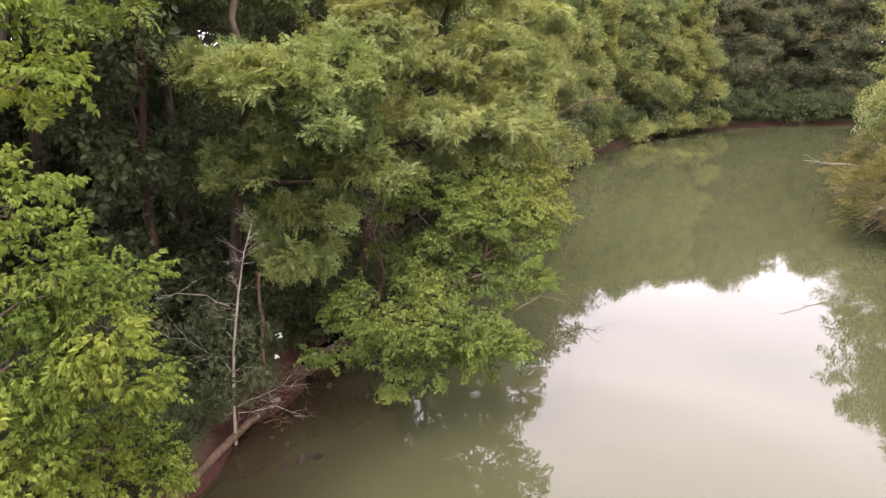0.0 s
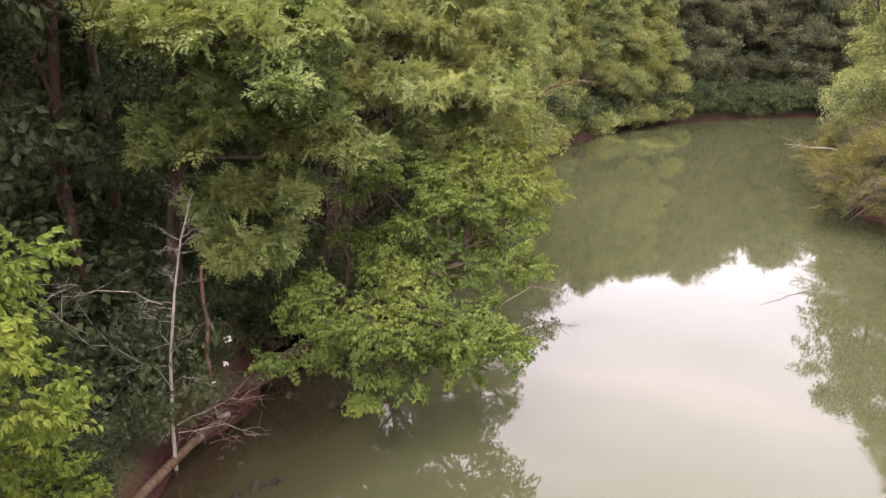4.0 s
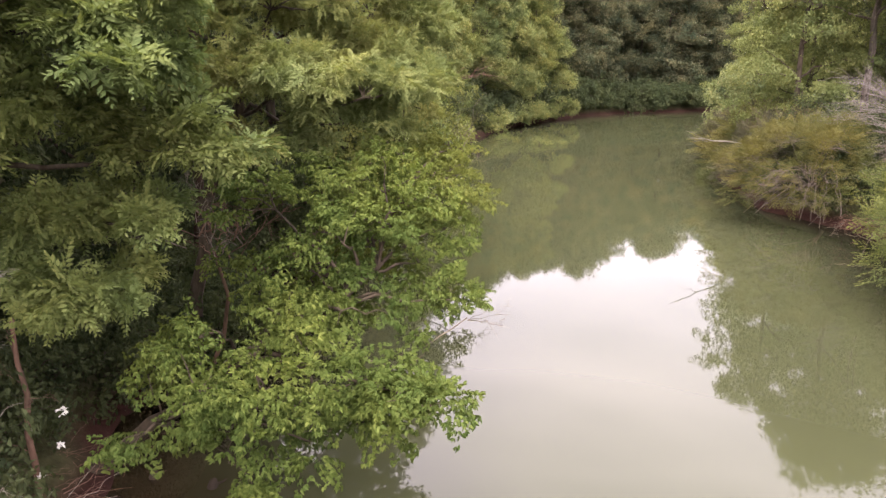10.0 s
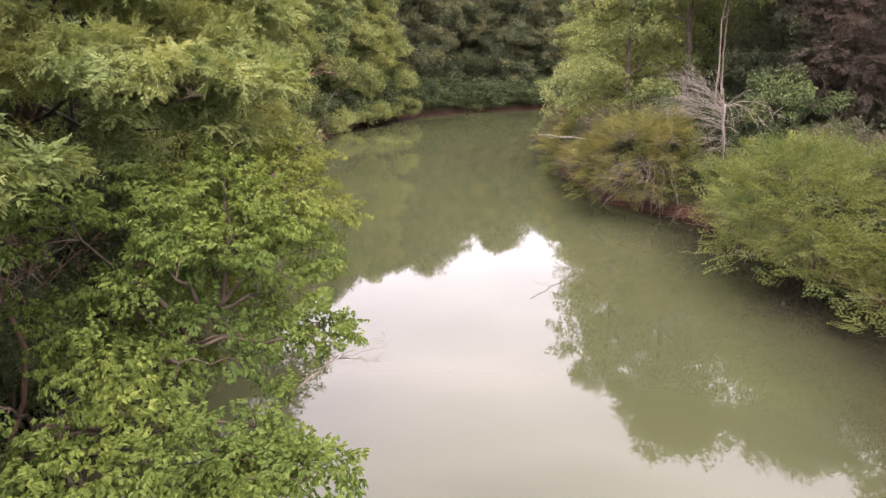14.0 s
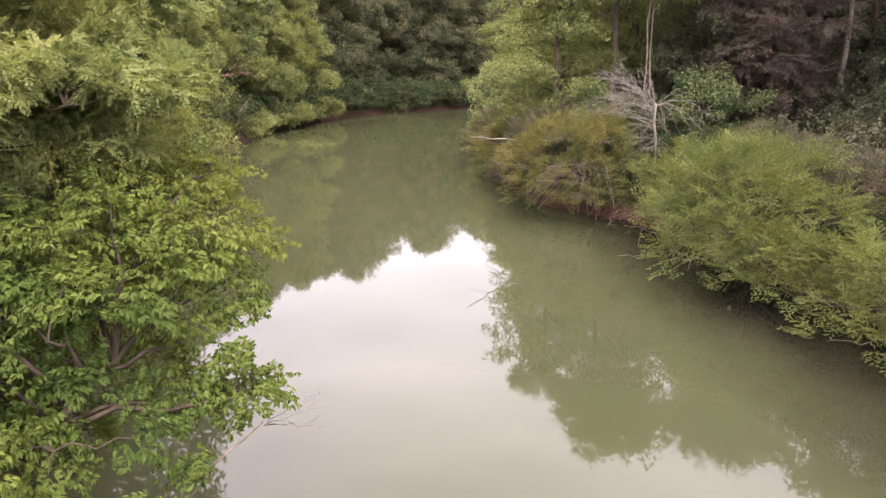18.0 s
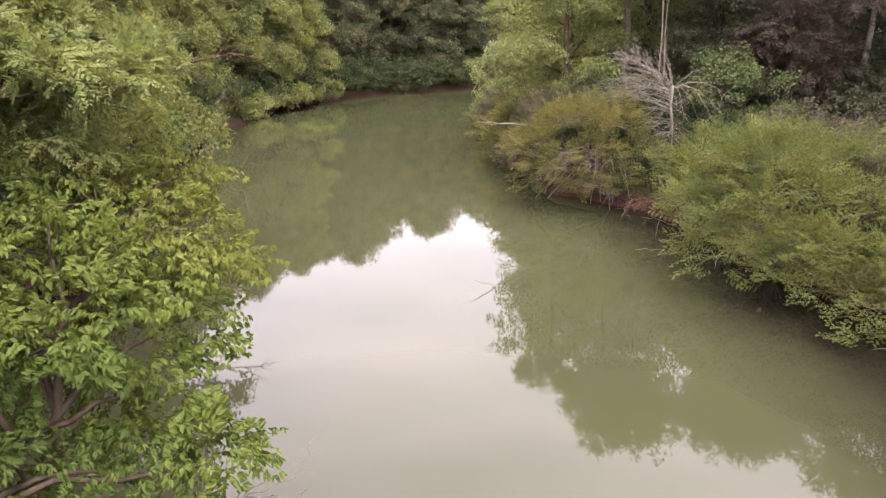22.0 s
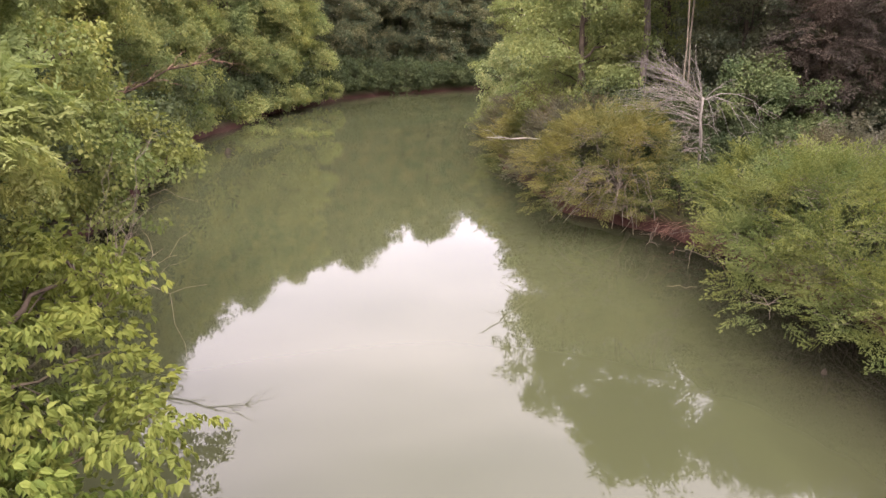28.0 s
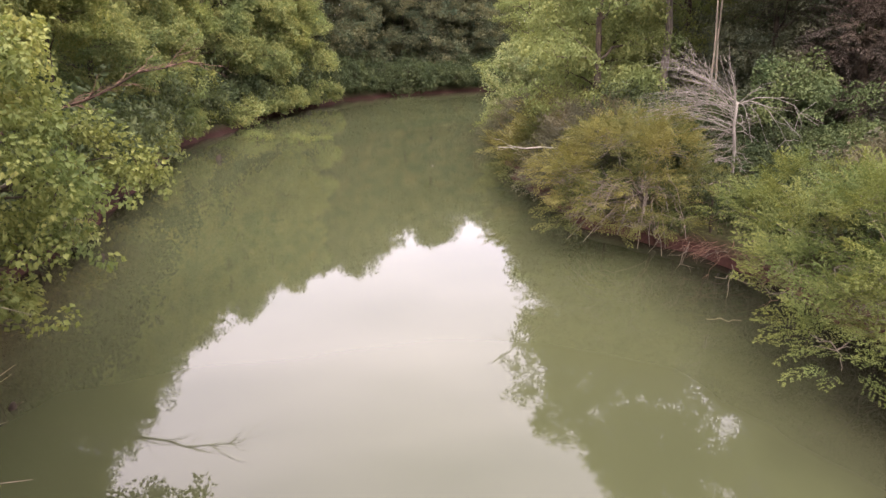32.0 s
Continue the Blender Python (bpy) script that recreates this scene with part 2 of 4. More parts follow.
clear = mixed(ns, ls, silt_shade.outputs["Result"], (0.021, 0.0155, 0.008), r.outputs["Color"])  # left bank: brown silt, with the overhanging trees' shade painted in
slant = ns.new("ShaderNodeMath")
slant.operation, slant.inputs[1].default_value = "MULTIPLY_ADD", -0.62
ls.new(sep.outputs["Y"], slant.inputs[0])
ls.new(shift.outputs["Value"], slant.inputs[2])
silt_shade = ns.new("ShaderNodeMapRange")
silt_shade.inputs["From Min"].default_value, silt_shade.inputs["From Max"].default_value = 4.6, 9.3
ls.new(slant.outputs["Value"], silt_shade.inputs["Value"])
ls.new(mixed(ns, ls, silt_shade.outputs["Result"], clear, (0.0125, 0.0116, 0.0074)), b.inputs["Base Color"])  # the right bank's shade, painted as a dark band
b.inputs["IOR"].default_value = 1.365
n2 = noise_node(ns, ls, 0.9, 1.5, stretch=(1.0, 0.7, 1.0))
bump = ns.new("ShaderNodeBump")
bump.inputs["Strength"].default_value, bump.inputs["Distance"].default_value = 0.04, 0.005
ls.new(n2.outputs["Fac"], bump.inputs["Height"])
ls.new(bump.outputs["Normal"], b.inputs["Normal"])

PETAL, ns, ls, b = mat("petal_white", 0.6)
b.inputs["Base Color"].default_value = (0.8, 0.8, 0.74, 1)

# ---------------------------------------------------------------- mesh builders
rng = np.random.default_rng(7)


def unit(v):
    v = np.asarray(v, float)
    return v / np.maximum(np.linalg.norm(v, axis=-1, keepdims=True), 1e-9)


def make_mesh(name, verts, faces, material, smooth=False):
    """One mesh from an array of points and an array of equal-sided faces."""
    verts, faces = np.asarray(verts, np.float32), np.asarray(faces, np.int32)
    me = bpy.data.meshes.new(name)
    k = faces.shape[1]
    me.vertices.add(len(verts))
    me.vertices.foreach_set("co", verts.ravel())
    me.loops.add(faces.size)
    me.loops.foreach_set("vertex_index", faces.ravel())
    me.polygons.add(len(faces))
    me.polygons.foreach_set("loop_start", np.arange(0, faces.size, k, dtype=np.int32))
    me.polygons.foreach_set("use_smooth", np.full(len(faces), smooth))
    me.update(calc_edges=True)
    me.materials.append(material)
    return me


def part(name, verts, faces, material, parent, label="", smooth=False):
    ob = new(name, make_mesh(name, verts, faces, material, smooth))
    ob.parent = parent
    return tagged(ob, label)


class Tubes:
    """Tapered round branches gathered into one mesh."""

    def __init__(self, sides=6):
        self.sides, self.v, self.f, self.n = sides, [], [], 0

    def add(self, points, radii):
        pts = np.asarray(points, float)
        rad = np.asarray(radii, float)
        k, s = len(pts), self.sides
        way = unit(np.gradient(pts, axis=0))
        ref = np.array([0.0, 0.0, 1.0]) if abs(way[:, 2]).mean() < 0.8 else np.array([1.0, 0.0, 0.0])
        a = unit(np.cross(way, ref))
        c = np.cross(way, a)
        ang = np.linspace(0, 2 * np.pi, s, endpoint=False)
        ring = pts[:, None] + rad[:, None, None] * (np.cos(ang)[None, :, None] * a[:, None] + np.sin(ang)[None, :, None] * c[:, None])
        self.v.append(ring.reshape(-1, 3))
        i = np.arange(k - 1)[:, None] * s + np.arange(s)[None]
        j = np.arange(k - 1)[:, None] * s + (np.arange(s)[None] + 1) % s
        self.f.append(np.stack([i, j, j + s, i + s], -1).reshape(-1, 4) + self.n)
        cap = [(self.n + o + q, self.n + o + q + 1, self.n + o + (q + 2) % s, self.n + o) for o in (0, (k - 1) * s) for q in range(1, s - 2, 2)]
        self.f.append(np.array(cap))
        self.n += k * s

    def arrays(self):
        return np.concatenate(self.v), np.concatenate(self.f)


def bend(a, b, sag=0.0, wander=0.08, steps=6):
    """A crooked line from a to b."""
    a, b = np.asarray(a, float), np.asarray(b, float)
    t = np.linspace(0, 1, steps)[:, None]
    p = a + (b - a) * t
    p[:, 2] += (sag * 4 * t * (1 - t))[:, 0]
    size = np.linalg.norm(b - a) * wander
    off = rng.normal(0, size, (steps, 3)) * (4 * t * (1 - t)) * 0.6
    return p + off


# ------- leaves: a folded blade lies along +x, its upper side +z
def blade(length, width, droop=0.12, fold=0.18, full=False):
    l, w = length, width / 2
    if full:
        v = [(0, 0, 0), (0.28 * l, w * 0.9, fold * w), (0.66 * l, w * 0.62, fold * w - 0.4 * droop * l), (l, 0, -droop * l), (0.66 * l, -w * 0.62, fold * w - 0.4 * droop * l), (0.28 * l, -w * 0.9, fold * w)]
        return np.array(v), np.array([(0, 3, 2, 1), (0, 5, 4, 3)])
    v = [(0, 0, 0), (0.45 * l, w, fold * w), (l, 0, -droop * l), (0.45 * l, -w, fold * w)]
    return np.array(v), np.array([(0, 3, 2), (0, 2, 1)])


def turned(v, yaw=0.0, pitch=0.0, roll=0.0, at=(0, 0, 0)):
    m = np.array(Euler((radians(roll), radians(pitch), radians(yaw))).to_matrix())
    return v @ m.T + np.array(at)


def spray(pieces):
    vs, fs, n = [], [], 0
    for v, f in pieces:
        vs.append(v), fs.append(f + n)
        n += len(v)
    return np.concatenate(vs), np.concatenate(fs)


def elder_spray():
    """A drooping twig with opposite leaves of three to five leaflets."""
    out = []
    L = rng.uniform(0.22, 0.34)
    for k in range(4):
        x = L * (0.25 + 0.25 * k)
        for side in (-1, 1):
            yaw0 = side * rng.uniform(35, 75) * (1 - 0.15 * k)
            stem = rng.uniform(0.05, 0.09)
            cx, cy = x + stem * np.cos(radians(yaw0)), stem * np.sin(radians(yaw0))
            for dy in (-48, 0, 48):
                s = rng.uniform(0.06, 0.098)
                v, f = blade(s, s * rng.uniform(0.5, 0.66), 0.22, 0.3, True)
                v = turned(v, yaw0 + dy + rng.normal(0, 10), rng.uniform(12, 66), rng.normal(0, 26), (cx, cy, -0.25 * x * x / L - 0.015))
                out.append((v, f))
    return spray(out)


def frond_spray(pairs=7, leaf=0.085, width=0.33, fronds=4, length=0.42, spread=42):
    """Several drooping feathered leaves from one twig end."""
    out = []
    for k in range(fronds):
        yaw = (k - (fronds - 1) / 2) * spread + rng.normal(0, 10)
        pitch = rng.uniform(-32, 24)
        tip = rng.uniform(0.85, 1.15) * length
        roll = rng.normal(0, 14)
        for q in range(pairs):
            u = 0.18 + 0.82 * q / (pairs - 1)
            size = leaf * (0.65 + 0.7 * np.sin(np.pi * min(u * 0.85 + 0.12, 1)))
            for side in (-1, 1):
                v, f = blade(size, size * width, 0.12, 0.1)
                v = turned(v, side * (72 - 25 * u) + rng.normal(0, 8), 14 + rng.normal(0, 14), rng.normal(0, 14), (u * tip, 0, -0.45 * tip * u * u))
                out.append((turned(v, yaw, pitch, roll), f))
    return spray(out)


def broad_spray(n=11, leaf=0.12, length=0.4, width=0.72):
    out = []
    for k in range(n):
        u = 0.15 + 0.85 * k / (n - 1)
        s = leaf * rng.uniform(0.7, 1.2)
        v, f = blade(s, s * width, 0.2, 0.22)
        side = -1 if k % 2 else 1
        out.append((turned(v, side * rng.uniform(25, 80), rng.uniform(0, 45), rng.normal(0, 25), (u * length, side * 0.03, -0.18 * length * u * u)), f))
    return spray(out)


def plume_spray(length=0.85, leaf=0.052):
    """A flat feathery plume: a shoot with short side shoots, all set with small leaves."""
    out = []
    for k in range(9):
        u = 0.12 + 0.84 * k / 8
        side = -1 if k % 2 else 1
        n = length * 0.36 * (1.1 - u) + 0.08
        yaw = side * rng.uniform(28, 50)
        c, sn = np.cos(radians(yaw)), np.sin(radians(yaw))
        z0 = 0.16 * length * u - 0.26 * length * u * u
        for q in range(6):
            d = n * (0.15 + 0.85 * q / 5)
            for way in (-1, 1):
                size = leaf * rng.uniform(0.8, 1.25)
                v, f = blade(size, size * 0.46, 0.1, 0.2)
                out.append((turned(v, yaw + way * rng.uniform(20, 50), rng.uniform(-15, 25), rng.normal(0, 20), (u * length + c * d, sn * d, z0 - 0.1 * d + rng.normal(0, 0.01))), f))
    return spray(out)


def tuft_spray(n=15, leaf=0.13, reach=0.5, width=0.62):
    """A twig end with a loose round tuft of hanging leaves."""
    out = []
    for k in range(n):
        p = unit(rng.normal(0, 1, 3)) * np.array([0.55, 0.55, 0.42]) * reach * rng.uniform(0.35, 1.0)
        s = leaf * rng.uniform(0.7, 1.25)
        v, f = blade(s, s * width, 0.2, 0.22)
        out.append((turned(v, np.degrees(np.arctan2(p[1], p[0])) + rng.normal(0, 40), rng.uniform(0, 70), rng.normal(0, 32), p + np.array([0.45 * reach, 0, -0.06 * reach])), f))
    return spray(out)


KINDS = {
    "plume": [plume_spray() for _ in range(8)],
    "elder": [elder_spray() for _ in range(8)],
    "frond": [frond_spray(7, 0.092, 0.44, 6, 0.31, 50) for _ in range(8)],
    "feather": [frond_spray(10, 0.056, 0.40, 6, 0.26, 46) for _ in range(8)],
    "maple": [tuft_spray(14, 0.105, 0.40, 0.8) for _ in range(8)],
    "leafy": [tuft_spray(15, 0.135, 0.55, 0.62) for _ in range(8)],
    "coarse": [broad_spray(8, 0.5, 1.5, 0.62) for _ in range(8)],
    "far": [tuft_spray(12, 0.195, 0.66, 0.62) for _ in range(8)],
    "distant": [tuft_spray(19, 0.215, 0.95, 0.62) for _ in range(8)],
}


def scatter(kind, at, ahead, size):
    """Sprays of one kind at many places, each looking its own way; points and faces."""
    at, ahead, size = np.asarray(at), unit(ahead), np.asarray(size)
    side = unit(np.cross(np.array([0.0, 0.0, 1.0]), ahead) + rng.normal(0, 0.38 if kind == "plume" else 0.6, ahead.shape))
    side = unit(side - ahead * (side * ahead).sum(-1, keepdims=True))
    up = np.cross(ahead, side)
    basis = np.stack([ahead, side, up], 1)
    pick = rng.integers(0, len(KINDS[kind]), len(at))
    vs, fs, n = [], [], 0
    for k, (v, f) in enumerate(KINDS[kind]):
        i = np.flatnonzero(pick == k)
        if len(i) == 0:
            continue
        w = np.einsum("pj,ijk->ipk", v, basis[i]) * size[i, None, None] + at[i, None]
        vs.append(w.reshape(-1, 3))
        fs.append((f[None] + (np.arange(len(i)) * len(v))[:, None, None]).reshape(-1, f.shape[1]) + n)
        n += len(i) * len(v)
    return np.concatenate(vs), np.concatenate(fs)


def on_ball(n, low=-1.0):
    z = rng.uniform(low, 1, n)
    a = rng.uniform(0, 2 * np.pi, n)
    r = np.sqrt(1 - z * z)
    return np.stack([r * np.cos(a), r * np.sin(a), z], -1)


def clumps_of(lumps, per_area, clump, low=-0.45):
    """Clumps on the outside of each lump (centre, radii): their centres, their radii and the way out."""
    cs, rs, ws = [], [], []
    for (x, y, z, rx, ry, rz) in lumps:
        area = 4 * np.pi * ((rx * ry + rx * rz + ry * rz) / 3)
        n = max(3, int(area * per_area))
        d = on_ball(n, low)
        shell = rng.uniform(0.62, 1.04, (n, 1))
        cs.append(np.array([x, y, z]) + d * np.array([rx, ry, rz]) * shell)
        rs.append(clump * rng.uniform(0.65, 1.3, n))
        ws.append(d)
    return np.concatenate(cs), np.concatenate(rs), np.concatenate(ws)


def foliage(kind, lumps, per_area=1.0, clump=0.5, sprays=14, size=1.0, low=-0.45, lift=0.1, keep=None, root=None):
    """A crown: lumps bear clumps, clumps are cushions of sprays that look outwards and hang over the rim; with a root, the sprays fan out from it."""
    cs, rs, ws = clumps_of(lumps, per_area, clump, low)
    if keep is not None:
        ok = keep(cs)
        cs, rs, ws = cs[ok], rs[ok], ws[ok]
    n = len(cs)
    d = on_ball(n * sprays, -0.3)
    c, r, w = np.repeat(cs, sprays, 0), np.repeat(rs, sprays), np.repeat(ws, sprays, 0)
    flat = np.array([1.0, 1.0, 0.75])
    at = c + d * r[:, None] * flat * rng.uniform(0.3, 1.0, (len(d), 1))
    ahead = d * np.array([1, 1, 0.55]) + 0.6 * w + np.array([0, 0, lift - 0.5]) + rng.normal(0, 0.25, d.shape)
    if root is not None:
        ahead = 0.42 * unit(at - np.asarray(root)) + 0.8 * d * np.array([1, 1, 0.6]) + 0.3 * w + np.array([0, 0, lift - 0.4]) + rng.normal(0, 0.22, d.shape)
    v, f = scatter(kind, at, ahead, size * rng.uniform(0.75, 1.25, len(at)))
    return v, f, cs


def thing(name, label, category, group="", kind=""):
    return tagged(new(name), label, category, group, kind)


def tree(name, label, trunk, lumps, kind, leaf, bark=BARK, radius=0.14, per_area=1.0, clump=0.5, sprays=14, size=1.0, low=-0.45, lift=0.1, twigs=0.5, group="", category="tree", keep=None, bare=0.0, root=None):
    """A tree or bush: trunk along the given points, a limb to every lump, twigs to the clumps, and the crown."""
    global rng
    rng = np.random.default_rng(sum(map(ord, label)) + int(100 * abs(trunk[0][0])) + int(37 * abs(trunk[0][1])))
    top = thing(name, label, category, group)
    trunk = np.asarray(trunk, float)
    path = [trunk[0]]
    for a, c in zip(trunk[:-1], trunk[1:]):
        path += list(bend(a, c, 0, 0.05 if np.linalg.norm(c - a) < 4 else 0.018, 5)[1:])
    path = np.array(path)
    u = np.linspace(0, 1, len(path))
    t = Tubes(9)
    t.add(path, radius * (1.15 - 0.8 * u + 0.5 * np.exp(-u * 14)))
    part("trunk", *t.arrays(), bark, top, smooth=True)
    v, f, cs = foliage(kind, lumps, per_area, clump, sprays, size, low, lift, keep, root)
    for x, y, z, rx, ry, rz in lumps:
        c = np.array([x, y, z])
        k = int(np.argmin(np.linalg.norm(path - c, axis=1) + 2.0 * (path[:, 2] > c[2] - 0.2)))
        limb = Tubes(6)
        limb.add(bend(path[k], c, 0.1, 0.07), np.linspace(radius * 0.34, radius * 0.12, 6))
        part("limb", *limb.arrays(), bark, top, smooth=True)
    tw = Tubes(4)
    cen = np.array([l[:3] for l in lumps])
    for c in cs[rng.random(len(cs)) < twigs]:
        k = np.argmin(np.linalg.norm(cen - c, axis=1))
        end = c + (c - cen[k]) * rng.uniform(0, bare)
        tw.add(bend(cen[k], end, 0.05, 0.09, 5), np.linspace(max(radius * 0.13, 0.012), 0.005, 5))
    if tw.n:
        tagged(part("twig_mass", *tw.arrays(), bark, top), kind="stuff")
    part("crown", v, f, leaf, top)
    return top


def auto_lumps(x, y, z0, z1, spread, n, size):
    """Lumps filling a rounded crown between two heights."""
    out = []
    for k in range(n):
        u = (k + 0.5) / n
        prof = np.sin(np.pi * (0.15 + 0.75 * u)) ** 0.7
        a = k * 2.4 + rng.uniform(-0.5, 0.5)
        r = spread * prof * rng.uniform(0.45, 0.85)
        s = size * rng.uniform(0.75, 1.25)
        out.append((x + r * np.cos(a), y + r * np.sin(a), z0 + (z1 - z0) * u, s, s, s * rng.uniform(0.6, 0.85)))
    out.append((x, y, z1 - size * 0.4, size, size, size * 0.8))
    return out


# ---------------------------------------------------------------- ground and water
LEFT = [(-9, -200), (-8, -40), (-6.3, 0), (-5.0, 9), (-4.6, 12), (-4.0, 14.5), (-3.8, 17.5), (-2.6, 24), (0.6, 30), (3.2, 36), (6.0, 42), (9.6, 52), (13.4, 61), (17.2, 65), (24.6, 76), (36, 85.5), (46, 90), (58, 91), (80, 97), (130, 112), (300, 150)]
RIGHT = [(17, -200), (16.5, -40), (17.4, 0), (18.4, 13.5), (18.9, 15.5), (19.7, 18), (20.9, 21), (22.6, 25), (22.3, 28), (21.8, 31.5), (23.8, 37), (27, 43), (32, 50), (37, 55), (46, 62), (62, 70), (90, 80), (300, 120)]


def to_line(px, py, line):
    """Distance of points from a line of straight pieces, positive on its left."""
    best, sign = np.full(px.shape, 1e9), np.ones(px.shape)
    for (ax, ay), (bx, by) in zip(line[:-1], line[1:]):
        dx, dy = bx - ax, by - ay
        u = np.clip(((px - ax) * dx + (py - ay) * dy) / (dx * dx + dy * dy), 0, 1)
        d = np.hypot(px - ax - u * dx, py - ay - u * dy)
        s = np.where(dx * (py - ay) - dy * (px - ax) > 0, 1.0, -1.0)
        near = d < best
        best, sign = np.where(near, d, best), np.where(near, s, sign)
    return best * sign


def waves(x, y):
    return 0.5 * np.sin(x * 0.9 + 1.3 * np.sin(y * 0.55)) + 0.5 * np.sin(y * 1.1 + 1.7 * np.sin(x * 0.43 + 1))


def land(x, y):
    """Height of the ground: the bed, steep clay banks, the wooded slopes behind."""
    x, y = np.asarray(x, float), np.asarray(y, float)
    wob = 0.35 * waves(x * 1.7, y * 1.7)
    left, right = to_line(x, y, LEFT) + wob, -to_line(x, y, RIGHT) + wob
    out = np.maximum(left, right)
    rise = np.where(left > right, 0.22, 0.07)
    bank = 0.8 * np.clip(out / 0.9, 0, 1) ** 0.8 + rise * np.clip(out - 1.2, 0, 28) + 0.02 * np.clip(out - 29, 0, 400)
    bed = np.maximum(-1.6, out * 0.6)
    return np.where(out > 0, bank, bed) + 0.12 * waves(x * 2.3 + 5, y * 2.1) * (out > 0.3)


def axis(a, b, step):
    mid = np.arange(a, b + step / 2, step)
    far = np.array([1.5, 4, 8, 15, 28, 50, 90, 160, 300, 600, 1200, 2400])
    return np.concatenate([a - far[::-1], mid, b + far])


gx, gy = np.meshgrid(axis(-14, 66, 0.6), axis(2, 104, 0.6), indexing="ij")
gz = land(gx, gy)
nx, ny = gx.shape
idx = np.arange(nx * ny).reshape(nx, ny)
quads = np.stack([idx[:-1, :-1], idx[1:, :-1], idx[1:, 1:], idx[:-1, 1:]], -1).reshape(-1, 4)
ground = new("ground", make_mesh("ground", np.stack([gx, gy, gz], -1).reshape(-1, 3), quads, GROUND, True))
tagged(ground, "wooded river banks of red clay and leaf litter", "ground", kind="structure")
wx, wy = np.meshgrid(axis(-20, 100, 20.0), axis(-20, 100, 20.0), indexing="ij")
nx, ny = wx.shape
idx = np.arange(nx * ny).reshape(nx, ny)
quads = np.stack([idx[:-1, :-1], idx[1:, :-1], idx[1:, 1:], idx[:-1, 1:]], -1).reshape(-1, 4)
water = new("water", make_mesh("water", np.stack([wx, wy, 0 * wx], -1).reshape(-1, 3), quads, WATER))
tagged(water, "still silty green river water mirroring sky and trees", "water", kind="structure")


def g(x, y):
    return float(land(x, y))


def crooked(tubes, a, b, r0, r1, sag=0.0, wander=0.07, steps=6):
    p = bend(a, b, sag, wander, steps)
    tubes.add(p, np.linspace(r0, r1, steps))
    return p


def bare_branch(start, way, length, radius, parent, bark, name="branch", forks=5, droop=0.0):
    """One leafless branch, its side twigs as parts of their own."""
    t = Tubes(5)
    start, way = np.asarray(start, float), unit(way)
    end = start + way * length + np.array([0, 0, -droop * length])
    p = crooked(t, start, end, radius, radius * 0.2, 0.06 * length, 0.06, 8)
    main = part(name, *t.arrays(), bark, parent)

    def side(a, c, r0, r1, bow, steps):
        t = Tubes(5)
        q = crooked(t, a, c, r0, r1, bow, 0.08, steps)
        part("side_twig", *t.arrays(), bark, main)
        return q

    for k in range(forks):
        i = int(rng.integers(2, 7))
        w = unit(way + rng.normal(0, 0.55, 3))
        n = length * rng.uniform(0.2, 0.5)
        q = side(p[i], p[i] + w * n, radius * 0.45, radius * 0.14, 0.03, 5)
        if rng.random() < 0.4:
            side(q[2], q[2] + unit(w + rng.normal(0, 0.6, 3)) * n * 0.5, radius * 0.25, radius * 0.09, 0, 4)
    return main


# ---------------------------------------------------------------- left bank, near
tree("box_elder", "young lime-green box elder on the near clay bank", [(-6.6, 7.4, g(-6.6, 7.4) - 0.1), (-6.2, 7.6, 2.6), (-5.8, 7.6, 4.6), (-5.2, 7.0, 7.4)],
     [(-4.5, 8.0, 4.65, 0.8, 0.7, 0.5), (-5.4, 7.9, 4.4, 0.9, 0.8, 0.6), (-4.8, 8.3, 3.6, 0.8, 0.8, 0.6), (-5.6, 8.0, 3.0, 1.0, 1.0, 0.7), (-5.0, 8.6, 2.5, 0.75, 0.8, 0.55), (-5.4, 9.2, 1.5, 1.0, 0.9, 0.6), (-4.7, 7.6, 5.3, 0.45, 0.4, 0.3), (-5.3, 8.0, 5.55, 0.6, 0.5, 0.32), (-4.2, 8.2, 5.15, 0.4, 0.4, 0.26), (-5.5, 7.8, 6.1, 0.35, 0.35, 0.24), (-4.15, 6.6, 7.75, 0.4, 0.35, 0.28), (-4.3, 6.5, 6.6, 0.4, 0.35, 0.25), (-4.3, 6.6, 8.5, 0.45, 0.4, 0.3)],
     "elder", LEAF_LIME, radius=0.09, per_area=1.5, clump=0.27, sprays=15, low=-0.35, twigs=0.7, bare=0.6)

tree("tree_of_heaven", "slim tree with long feathered leaves on the slope", [(-8.6, 10.6, g(-8.6, 10.6) - 0.1), (-7.8, 10.5, 5.0), (-6.2, 10.3, 9.4), (-5.6, 10.2, 11.0)],
     [(-4.95, 10.1, 8.5, 0.5, 0.45, 0.3), (-6.2, 10.3, 10.9, 0.9, 0.8, 0.5)], "frond", LEAF_ELDER, radius=0.09, per_area=1.6, clump=0.36, sprays=7)

tree("walnut_tree", "walnut tree with long feathered leaves over the bank", [(-5.6, 15.6, g(-5.6, 15.6) - 0.1), (-5.0, 15.3, 3.5), (-4.4, 15.0, 7.0), (-4.2, 15.0, 10.5)],
